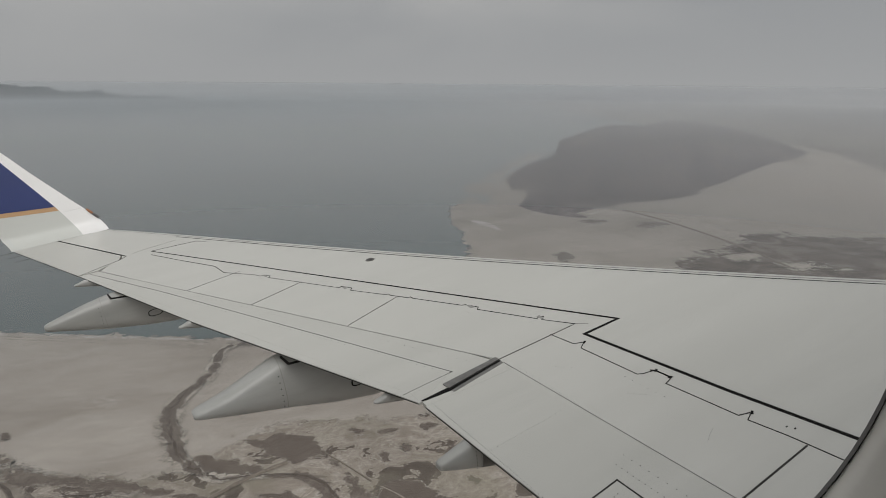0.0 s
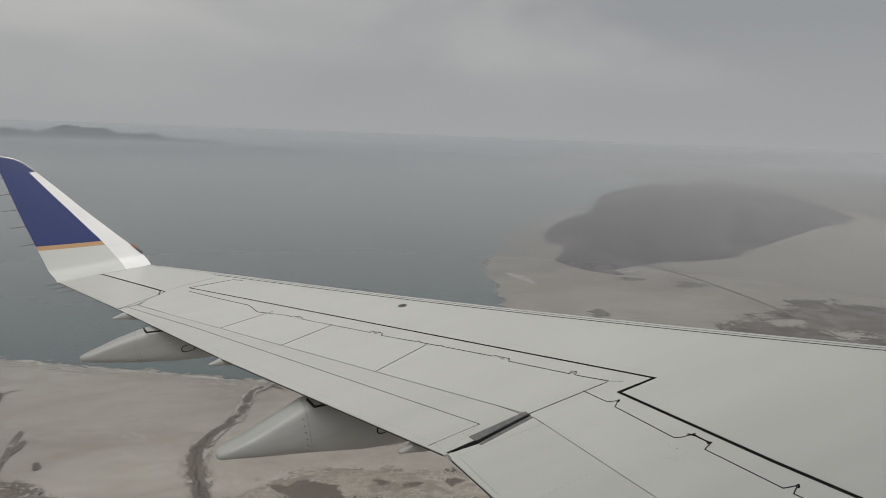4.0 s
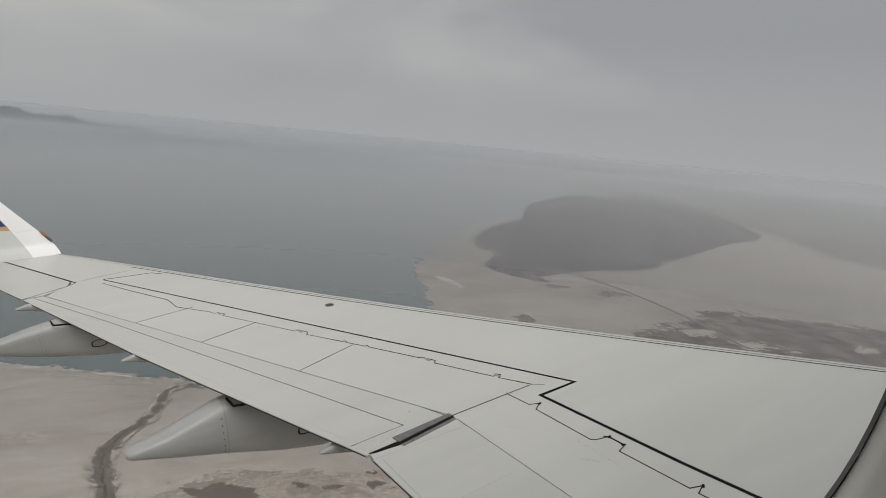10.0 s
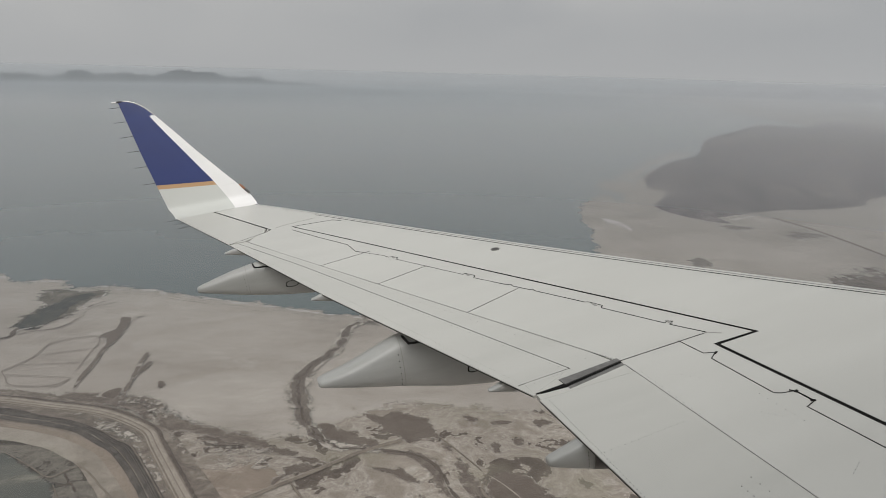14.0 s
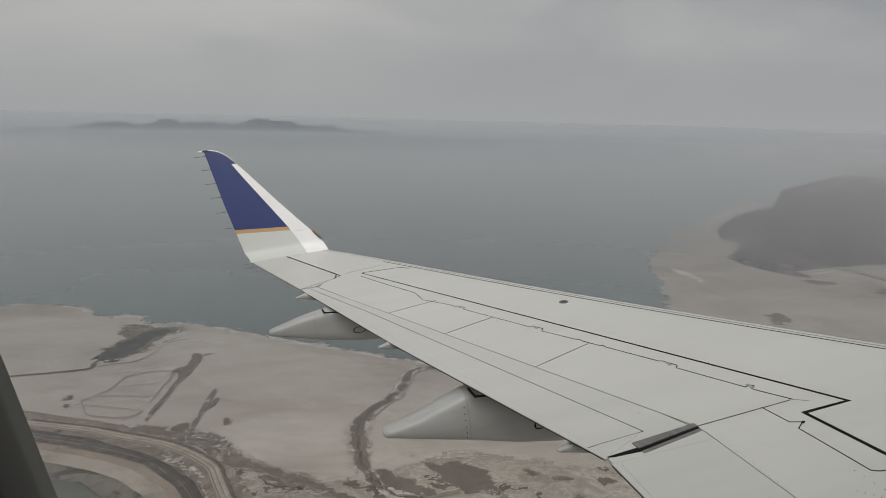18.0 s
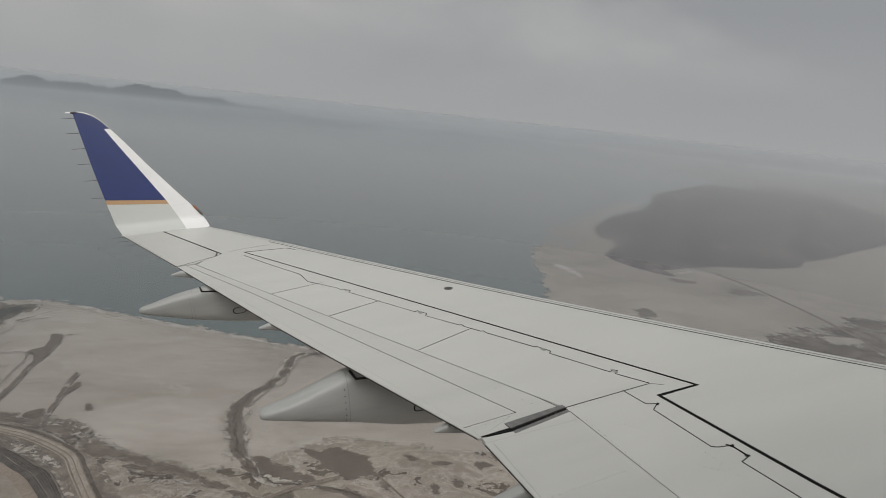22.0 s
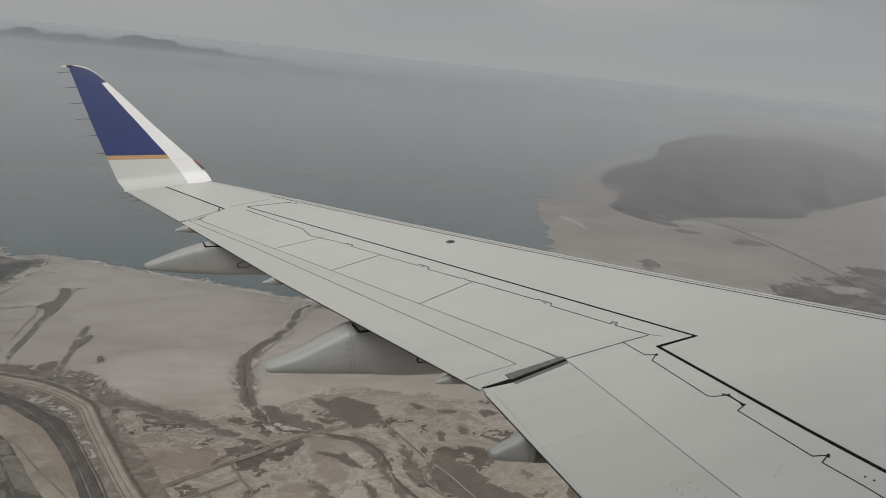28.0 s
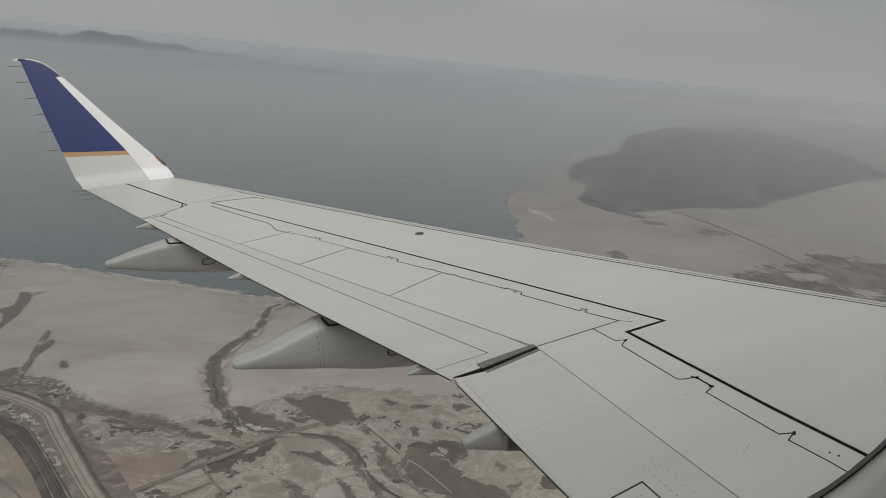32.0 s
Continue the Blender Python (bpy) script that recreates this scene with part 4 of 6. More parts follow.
for k, pts in enumerate(MUDS):
    land_patch("mud_flat", pts, 0.40, MUDTHIN if k in (5, 10, 11, 19, 20) else DRAIN if k in (21, 22) else MUD, "dark brown damp mud with a thin salt rim", "mud", 2.6, 8)
tagged(part("mud_drain", band([(-115.4, 325), (-115.2, 316), (-114.6, 307), (-113.6, 297), (-112.8, 285), (-111.6, 272), (-110.2, 263)], (1.6, 2.2, 2.4, 2.6, 2.2, 1.6, 1.2), 0.43, 0.0, 0.6, 6, 12), DRAIN), "narrow brown mud drain across the flat", "mud", kind="structure")
land_patch("dark_pond", [(44.2, 199.1), (48.8, 206), (56.1, 206), (62.1, 202.6), (64.3, 198), (68.5, 195.2), (65.2, 193.1), (69.9, 190), (78.6, 183.8), (79.2, 173.1), (65.6, 174.7), (58.6, 179.5), (51.7, 185.4), (45.2, 189.7)], 0.42, MUD, "dark wet pond bed with a salty rim", "pond", 3, 9)
CREEK_LINE = [(16, 378), (8, 387), (-3, 382), (0, 369), (7, 360), (-4, 360), (-11, 351), (-13, 335), (-20, 317), (-29, 302), (-33, 286), (-32, 272), (-29, 262), (-28, 252), (-24.3, 243), (-18.4, 234.3), (-12.9, 229.4), (-4.7, 228), (6.3, 225.3)]
tagged(part("creek_bank", band(CREEK_LINE, (3, 4, 5, 6, 8, 9, 10, 10, 7, 5, 4), 0.44, 0.0, 1.6, 9, 10), STREAKTHIN), "pale salty banks of the winding creek", "shore", kind="structure")
tagged(part("creek", band(CREEK_LINE, (1.6, 2.2, 2.5, 3, 5, 6.5, 7, 7, 4, 2.2, 2), 0.46, 0.0, 0.9, 6, 14), CREEK), "winding brown creek bed running to the lake", "creek", kind="structure")
tagged(part("creek_thread", band(CREEK_LINE, (0.5, 0.7, 0.8, 0.9, 1.0, 1.1, 1.0, 0.8), 0.50, 0.0, 1.8, 6, 14), MUDLINE), "dark thread of wet mud down the creek", "creek", kind="structure")
tagged(part("creek", band([(6.3, 225.3), (17.2, 222.1), (24.7, 215.8), (28.8, 206.1), (30.9, 196.4), (36.4, 187), (42.5, 180.5), (49.6, 175.6), (54, 168.9), (56.8, 160.7), (57.7, 150.2)], (1.2, 1.3, 1.6, 1.8, 2.4), 0.5, 0.0, 0.5, 7, 10), MUDLINE), "narrow winding creek between mud banks", "creek", kind="structure")
tagged(part("dyke_track", band([(30, 233.6), (35, 224.8), (40.6, 214.8), (43.9, 208.5)], (0.6, 0.6), 0.5, 0.2, 0.2, 7, 10), DYKE), "low earth dyke with a faint track", "dyke", kind="structure")
tagged(part("dyke_track", band([(44.3, 202.6), (42, 195.7), (46.9, 187.2), (53.7, 176.1), (58.5, 167.3), (63.9, 159)], (1.0, 0.7), 0.5, 0.2, 0.2, 7, 10), DYKE), "low earth dyke with a faint track", "dyke", kind="structure")
tagged(part("pale_track", band([(46.3, 204.7), (50.3, 199.6), (54.3, 192.5), (59.1, 183.7)], (0.5, 0.5), 0.55, 0.1, 0.1, 7, 10), TANROAD), "straight pale track across the dark pond bed", "track", kind="structure")
tagged(part("dyke_track", band([(-50.7, 194.6), (-40.7, 201.1), (-29.1, 208.3), (-17.8, 215.1), (-6.9, 222.3), (5.8, 228.5), (14.4, 231.7)], (1.6, 1.5, 1.6, 1.5, 1.8), 0.5, 0.4, 0.25, 7, 10), DYKE), "low earth dyke with a track along it", "dyke", kind="structure")
tagged(part("pale_track", band([(-50.8, 195.3), (-40.8, 201.8), (-29.2, 209), (-17.8, 215.8), (-6.9, 223.1)], (0.35, 0.35), 0.62, 0.3, 0.1, 7, 10), TANROAD), "pale wheel track on the dyke", "track", kind="structure")
tagged(part("basin_dyke", band([(-50.5, 194.6), (-46.3, 187.1), (-42.5, 178.6), (-31.4, 183.7), (-19.3, 189.7), (-23.8, 198.5), (-28.9, 207.9)], (0.75, 0.75), 0.5, 0.3, 0.12, 7, 3), DYKE), "low earth wall of an old square basin", "dyke", kind="structure")
tagged(part("basin_dyke", band([(-46.3, 187.1), (-40.4, 189.3), (-34.4, 192.1), (-25, 197.7)], (0.75, 0.75), 0.5, 0.3, 0.12, 7, 3), DYKE), "low earth wall of an old square basin", "dyke", kind="structure")
tagged(part("basin_dyke", band([(-34.4, 192.1), (-30.4, 183.7)], (0.75, 0.75), 0.5, 0.3, 0.12, 7, 3), DYKE), "low earth wall of an old square basin", "dyke", kind="structure")
land_patch("basin_mud", [(-44.8, 186.3), (-39.8, 188.2), (-34.6, 189.5), (-32, 184.8), (-36.1, 182.8), (-40.5, 180.8), (-42.7, 182.5)], 0.42, MUD, "dark mud in the square basin", "mud", 0.8, 4)
tagged(part("track_loop", band([(-144.9, 335), (-146.7, 343.4), (-150, 349.3), (-156.1, 349.5), (-169.6, 343.9), (-172, 337.3), (-172.1, 324.7), (-176.6, 314.4), (-179.2, 308.9), (-175.1, 302.7), (-168.9, 294.3), (-158.1, 291.6), (-148.3, 292.3), (-143.5, 298.2)], (0.5, 0.6, 0.6, 0.5, 0.6), 0.3, 0.0, 0.2, 7, 6), TRACK), "faint dirt track looping over the flat", "track", kind="structure")
tagged(part("track", band([(-172.5, 325.6), (-160, 329.6), (-146.9, 333.4)], (0.4, 0.4), 0.3, 0, 0.2, 7, 10), TRACK), "faint dirt track over the flat", "track", kind="structure")
tagged(part("track", band([(-175.1, 315.3), (-159.1, 315.7), (-145.7, 315.8)], (0.4, 0.4), 0.3, 0, 0.2, 7, 10), TRACK), "faint dirt track over the flat", "track", kind="structure")
tagged(part("track", band([(-175.4, 304.6), (-159.3, 302.2), (-143.5, 299)], (0.4, 0.4), 0.3, 0, 0.2, 7, 10), TRACK), "faint dirt track over the flat", "track", kind="structure")
tagged(part("track", band([(-146.2, 343.4), (-145.3, 324), (-144, 307.7)], (0.4, 0.4), 0.3, 0, 0.2, 7, 10), TRACK), "faint dirt track over the flat", "track", kind="structure")
tagged(part("track", band([(-143.5, 298.2), (-145.1, 293), (-149.1, 288.8)], (0.4, 0.4), 0.3, 0, 0.2, 7, 10), TRACK), "faint dirt track over the flat", "track", kind="structure")

for pts in ([(-118.7, 259.6), (-115.4, 257.9), (-112.2, 254.0), (-108.0, 252.0), (-103.3, 248.4), (-97.7, 241.6), (-101.6, 243.5), (-107.4, 247.9), (-112.5, 252.4)],
            [(-108.0, 252.0), (-105.1, 253.4), (-100.1, 248.9), (-92.9, 239.7), (-95.2, 239.2), (-99.3, 244.1)],
            [(-108.5, 271.3), (-104.3, 272.9), (-97.4, 268.6), (-89.6, 260.7), (-95.7, 263.0), (-100.9, 267.9)]):
    land_patch("salt_crust", pts, 0.98, STREAKTHIN, "torn white salt crust on the embankment", "salt", 2, 6)

# the railway embankment that bends round the big pond
ROAD = [(-425.4, 297.1), (-293.4, 295.4), (-228.4, 289.2), (-184, 281.8), (-177, 280.5), (-159.2, 277.1), (-140.8, 271.7), (-122.8, 266.5), (-110.3, 261), (-98.4, 253.1), (-90.1, 245.7), (-84.6, 235.8), (-74.7, 218.8), (-64.4, 201), (-53.7, 184), (-44.7, 170), (-37.8, 159.9), (-26.5, 144.7), (-6.4, 119.4), (28.5, 77.3)]
RAILS = [(-419.7, 301.4), (-288, 292.7), (-223.4, 283), (-179.5, 273.3), (-172.2, 271.2), (-154.6, 267.1), (-140.4, 260.7), (-125.9, 255.3), (-112.9, 247.7), (-101.8, 238.5), (-94.7, 233.1), (-83.6, 216.4), (-72.9, 199), (-64.4, 184.6), (-56.4, 171.7), (-48.2, 158.2), (-41.5, 147.9), (-30.5, 132.6), (-10.8, 107), (23.3, 64.4)]
OLDBED = [(-416.6, 290.5), (-284.7, 284.1), (-220, 275.5), (-175.9, 266.5), (-169, 264.9), (-157.5, 262.3), (-146.7, 258.9), (-133.7, 254.6), (-119, 247.9), (-107.8, 238.8), (-101, 233.4), (-92.8, 223.3), (-82.7, 208.3), (-73.1, 191.9), (-66.2, 179.4), (-59.2, 168), (-52.4, 157.1), (-45.7, 146.9), (-34.6, 131.6), (-14.8, 106.1), (19.5, 63.6)]
BANK = [(-410.8, 285.6), (-279.1, 276.5), (-214.6, 266.6), (-170.7, 256.6), (-163.9, 254.9), (-149.2, 251.3), (-135.3, 246.7), (-123.1, 240.8), (-113.9, 234.5), (-105.5, 227.6), (-91.2, 208.8), (-79.7, 193.4), (-70, 179.6), (-61.7, 166.3), (-55.6, 157.3), (-50.7, 149.9), (-43.6, 139.9), (-32, 125), (-11.3, 100.1), (24.6, 58.5)]
for name, path, mat_, shift, w, z, h, wob, label in (
        ("embankment", RAILS, SHOULDER, 2.0, 26, 0.46, 0.5, 0.03, "broad brown railway embankment"),
        ("sand_bank", BANK, SAND, -0.6, 10.5, 0.62, 0.3, 0.05, "smooth tan sand bank beside the pond"),
        ("sand_edge", BANK, REDSAND, 4.2, 3.4, 0.95, 0.1, 0.1, "reddish brown upper edge of the sand bank"),
        ("dirt_road", ROAD, DYKE, 0.0, 5.2, 0.99, 0.15, 0.05, "worn earth shoulders of the dirt road"),
        ("dirt_road", ROAD, TANROAD, 0.95, 1.25, 1.16, 0.12, 0.05, "pale tan dirt road on the embankment"),
        ("dirt_road", ROAD, TANROAD, -0.9, 1.15, 1.16, 0.12, 0.05, "pale tan dirt road on the embankment"),
        ("wheel_track", ROAD, TANROAD, -2.5, 0.4, 1.10, 0.05, 0.2, "thin pale wheel track beside the dirt road"),
        ("drain", ROAD, MUDLINE, 3.0, 1.3, 1.10, 0.05, 0.3, "dark drain beside the dirt road"),
        ("ballast_bed", RAILS, BALLAST, -0.4, 4.4, 1.0, 0.5, 0.08, "dark railway ballast bed"),
        ("ballast_seam", RAILS, SHOULDER, 1.5, 0.5, 1.62, 0.1, 0.25, "pale dusty seam between the ballast tracks"),
        ("ballast_bed", OLDBED, BALLAST, 0.2, 2.2, 1.05, 0.4, 0.2, "dark edge of the old ballast bed"),
        ("grey_path", OLDBED, SHOULDER, 1.5, 0.4, 1.1, 0.3, 0.15, "grey service path between the ballast beds")):
    tagged(part(name, band(path, (w, w * 0.95, w * 1.05, w), z, h, 0.12, 16, 14, shift, wob), mat_), label, "railway" if "ball" in name or "emb" in name else "ground", kind="structure")
for path, shift in ((RAILS, -0.35), (RAILS, 0.35)):
    tagged(part("rail_line", band(path, (0.16, 0.16), 1.6, 0.12, 0, 9, 14, shift), plain("rail_steel", (0.16, 0.13, 0.11), 0.5, 0.6)), "rusty railway track on dark ballast", "railway", kind="structure")
land_patch("verge_salt", [(-129.2, 263.9), (-118.8, 261.3), (-109.6, 255.6), (-100.6, 247.1), (-93.1, 239.1), (-85.5, 229.6), (-78.7, 219), (-70.1, 203.8), (-72.8, 203.9), (-82, 217.5), (-91.8, 231.7), (-104.1, 245.3), (-116.5, 254.9)], 1.02, CRUST, "broken salt crust on the embankment between the tracks", "salt", 1, 5)
land_patch("verge_salt", [(-86, 245.5), (-80.6, 244.3), (-69.1, 234.2), (-63.2, 225), (-54.6, 220.3), (-38.5, 217), (-39.8, 227.4), (-52.8, 231.6), (-68.4, 239.8), (-71.9, 225.4), (-65.7, 219.2), (-67.4, 218.4), (-74.7, 229.1)], 0.5, CRUST, "broken salt crust beside the embankment", "salt", 1, 5)
land_patch("verge_salt", [(-112.4, 280.5), (-104.4, 279.7), (-90.6, 270.2), (-81.6, 260.9), (-71.1, 251.9), (-77.9, 254.3), (-89.7, 259), (-97.6, 268.2), (-109, 273.2)], 0.5, CRUST, "broken salt crust on the drained flat", "salt", 1, 5)
land_patch("pond_silt", [(-330, 252), (-230, 262)] + [(-169.9, 255.2), (-163.5, 254.3), (-149.7, 252.3), (-136.6, 249.7), (-124.9, 245.3), (-114.6, 236.4), (-108.3, 226.2), (-96.9, 214.4), (-86.5, 203.4), (-78.2, 191), (-72.5, 178.7), (-67.1, 169.4), (-60.7, 157.7), (-55.8, 148.6)] + [(-30, 60), (-60, 70), (-260, 200)], 0.45, SILT, "grey wet silt along the pond", "mud", 1.2, 20)
land_patch("big_pond", [(-330, 236), (-230, 246)] + [(-161.1, 238.6), (-155.2, 237.9), (-142.9, 235.9), (-138.6, 233.7), (-129.4, 227.3), (-120.3, 219), (-113.9, 212.6), (-105.7, 199.6), (-97.7, 186.6), (-92, 176.8), (-86.7, 167.8), (-80.8, 158.5), (-76.5, 150)] + [(-40, 50), (-120, 50), (-260, 90), (-360, 160)], 0.55, POND,
           "murky shallow pond with pale mud shoals", "pond", 1.6, 14)
tagged(part("silt_creek", band([(-112.3, 219.3), (-105.1, 209.5), (-96.6, 196.7), (-91.4, 187.3), (-86.9, 177.5), (-82.4, 171.3)], (0.8, 1.2, 0.9), 0.75, 0.0, 0.3, 7, 10), MUDLINE), "dark runnel through the wet silt", "creek", kind="structure")
tagged(part("spit_track", band([(-141, 235.3), (-129, 226.5), (-117.4, 217.5), (-113, 220), (-109.5, 223.1), (-105.6, 221), (-96.3, 210.4), (-89.1, 202.3), (-79.3, 192.2), (-70.9, 182.8)], (0.4, 0.5, 0.6, 0.6), 0.92, 0.1, 0.2, 7, 10), DYKE), "faint track on a thin sandy spit", "track", kind="structure")
tagged(part("pond_wall", band([(-113.5, 212.6), (-104.4, 198.3), (-97.5, 187.6), (-92.6, 179.4)], (0.35, 0.35), 0.78, 0.2, 0.4, 7, 10), DYKE), "sunken earth wall in the pond", "dyke", kind="structure")
SHOALS = []
SHOALS.append([(-131.9, 215.9), (-131.1, 219.1), (-128.4, 220.7), (-128, 218.2), (-130.8, 216.7)])
SHOALS.append([(-136.3, 231.3), (-133.4, 230.1), (-124.2, 222.7), (-126.9, 223.4)])
SHOALS.append([(-130.1, 223.7), (-124.8, 221.3), (-122.5, 218.7), (-127.1, 221.2)])
SHOALS.append([(-123.5, 215.8), (-118.3, 216.8), (-117.3, 215.4), (-121.9, 213.8)])
SHOALS.append([(-107.7, 195), (-104.6, 197.7), (-103.1, 195.9), (-105.9, 193.1)])
SHOALS.append([(-103.5, 188), (-100.1, 191.7), (-99, 189.7), (-101.6, 185.9)])
SHOALS.append([(-99.5, 182.4), (-96.8, 186), (-95.8, 184.3), (-97.7, 180.4)])
SHOALS.append([(-96.1, 177.1), (-93.1, 178.9), (-92.5, 177.5), (-95, 176)])
SHOALS.append([(-105.4, 168.5), (-102.5, 170.7), (-99.7, 170), (-102.6, 167.9)])
for pts in SHOALS:
    land_patch("mud_shoal", pts, 0.86, SHOAL, "pale mud shoal in the murky pond", "shoal", 4, 8)


# added sheet below the wing; its painted opacity imitates distance haze
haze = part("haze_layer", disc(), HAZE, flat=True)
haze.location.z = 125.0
tagged(haze, "flat added sheet painted as haze over lake and flats", "haze", kind="structure")

# ---- the airliner ----
airliner = new("airliner")
airliner.matrix_world = AIR
tagged(airliner, "grey airliner in flight with a blue winglet", "airplane")

LE_T = np.array([(0.0, 6.15), (1.0, 5.50), (1.9, 4.94), (2.23, 4.75), (3.08, 4.19), (3.8, 3.77), (4.6, 3.29), (5.6, 2.75), (7.1, 1.985), (8.0, 1.50), (9.62, 0.63), (10.9, -0.02)])
LE_FIT = np.polyfit(LE_T[:, 0], LE_T[:, 1], 4)


def lead(l):
    return float(np.polyval(LE_FIT, l)) + 0.035


def trail(l):
    return float(np.interp(l, [0.0, 1.80, 3.09, 5.66, 8.4, 10.9], [1.38, 1.38, 1.335, 0.425, -0.46, -1.30]))


def cove(l):
    """The line where the fixed wing ends and flaps and aileron begin."""
    return float(np.interp(l, [0.0, 1.43, 3.2, 5.68, 8.44, 8.62, 8.81, 10.9], [2.03, 2.03, 1.99, 0.92, -0.27, -0.05, 0.08, -0.73]))


def top_z(x, l):
    """Upper skin: flat aft, falling away to a rounded leading edge."""
    r = 0.30 + 0.035 * (11 - l)
    d = lead(l) - x
    if d >= r:
        return 0.0
    k = 1 - max(d, 0.0) / r
    return -0.075 * r * (1 - math.sqrt(max(0.0, 1 - k ** 3)))


def low_z(x, l):
    c = lead(l) - trail(l)
    s = min(max((lead(l) - x) / c, 0.0), 1.0)
    return -c * (0.045 + 0.07 * math.sin(math.pi * min(s * 1.15, 1.0))) * (1 - s) ** 0.35 - 0.02


def wing_rows(stations, front, back, cut=0.006):
    rows = []
    for l in stations:
        a, b = front(l), back(l)
        fr = [0, 0.004, 0.012, 0.025, 0.045, 0.075, 0.12, 0.18, 0.27, 0.4, 0.6, 0.8, 1.0]
        up = [(a + (b - a) * f, l, top_z(a + (b - a) * f, l)) for f in fr]
        dn = [(a + (b - a) * f, l, low_z(a + (b - a) * f, l)) for f in reversed(fr[1:])]
        rows.append(up + dn)
    return rows


ST = [0.1 + 10.78 * i / 60 for i in range(61)]
wing = auto_smooth(part("wing", skin(wing_rows(ST, lead, lambda l: cove(l)), True), WING, airliner, "pale grey painted wing with black walkway line", True))


def moving(name, stations, front, back, thick, tail, material, label, drop=0.0):
    """A flap or aileron: flat upper side, belly, blunt thin trailing edge."""
    rows = []
    for l in stations:
        a, b = front(l), back(l)
        fr = [0.0, 0.02, 0.06, 0.3, 0.65, 1.0]
        up = [(a + (b - a) * f, l, 0.0006 - drop * f - (0.002 if f == 0 else 0)) for f in fr]
        dn = [(a + (b - a) * f, l, -drop * f - tail - (thick - tail) * (1 - f) ** 1.2) for f in reversed(fr)]
        rows.append(up + dn)
    return auto_smooth(part(name, skin(rows, True), material, airliner, label, True), 28)


flap_out = moving("outboard_flap", [3.12 + (8.40 - 3.12) * i / 16 for i in range(17)], lambda l: cove(l), trail, 0.16, 0.014, FLAP, "long grey outboard flap")
flap_in = moving("inboard_flap", [0.15 + (3.06 - 0.15) * i / 10 for i in range(11)], lambda l: cove(l), trail, 0.20, 0.014, FLAP, "wide grey inboard flap")
aileron = moving("aileron", [8.44 + (10.86 - 8.44) * i / 10 for i in range(11)], lambda l: cove(l) - 0.008, trail, 0.09, 0.012, FLAP, "grey aileron near the wing tip")


def edge_seal(stations, parent):
    """A thin dark rubber lip along a trailing edge."""
    rows = [[(trail(l) - 0.003, l, -0.0115), (trail(l) - 0.003, l, -0.005), (trail(l) + 0.002, l, -0.005), (trail(l) + 0.002, l, -0.0115)] for l in stations]
    return part("edge_seal", skin(rows, True), SEAL, parent, "dark rubber lip on the trailing edge")


edge_seal(np.linspace(0.2, 3.05, 12), flap_in)
edge_seal(np.linspace(3.13, 8.39, 18), flap_out)
edge_seal(np.linspace(8.45, 10.84, 8), aileron)


def prism(name, corners, z0, z1, material, parent, label=""):
    bm = bmesh.new()
    add_box(bm, corners, z0, z1)
    return part(name, bm, material, parent, label)


def line(name, points, width, material, parent, lift=0.0022, label="", steps=1, start=0.0):
    """A thin raised strip on the upper skin; start: its width at the first point, where it tapers."""
    pts = [Vector(p) for p in points]
    if steps > 1:
        pts = [a.lerp(b, k / steps) for a, b in zip(pts, pts[1:]) for k in range(steps)] + [pts[-1]]
    rows = []
    for i, q in enumerate(pts):
        da = (q - pts[i - 1]).normalized() if i else (pts[1] - q).normalized()
        db = (pts[i + 1] - q).normalized() if i < len(pts) - 1 else da
        t = (da + db)
        t = t.normalized() if t.length > 1e-6 else da
        nrm = Vector((-t.y, t.x))
        k = (start + (width - start) * min(1.0, 2.5 * i / len(pts)) if start else width) / 2 / max(0.35, abs(nrm.dot(Vector((-da.y, da.x)))))
        a, b = q + nrm * k, q - nrm * k
        za, zb = top_z(a.x, a.y), top_z(b.x, b.y)
        rows.append([(a.x, a.y, za - 0.0004), (a.x, a.y, za + lift), (b.x, b.y, zb + lift), (b.x, b.y, zb - 0.0004)])
    return part(name, skin(rows, True), material, parent, label)


# spoilers: three panels between the hinge line and the flap
def hinge(l):
    return float(np.interp(l, [3.2, 5.37, 7.2], [2.70, 1.70, 0.90]))


SP = [(6.80, 6.66), (5.88, 5.68), (4.76, 4.53), (3.25, 3.215)]
for (lo_h, lo_c), (li_h, li_c) in zip(SP, SP[1:]):
    g = 0.007
    corners = [(hinge(lo_h - g) - 0.006, lo_h - g), (hinge(li_h + g) - 0.006, li_h + g), (cove(li_c + g) + 0.010, li_c + g), (cove(lo_c - g) + 0.010, lo_c - g)]
    sp = prism("spoiler", corners, -0.03, 0.0012, PANEL, airliner, "flush grey spoiler panel, shut")
    bm = bmesh.new()
    for f in (0.15, 0.5, 0.85):
        l = lo_h + (li_h - lo_h) * f
        for dx in (0.03, 0.045):
            for dl in (-0.03, 0.0, 0.03):
                add_tube(bm, (hinge(l) - 0.05 - dx, l + dl, 0.0005), (hinge(l) - 0.05 - dx, l + dl, 0.0022), 0.0019, 0.0019, 5)
    tagged(part("rivets", bm, RIVET, sp), kind="stuff")

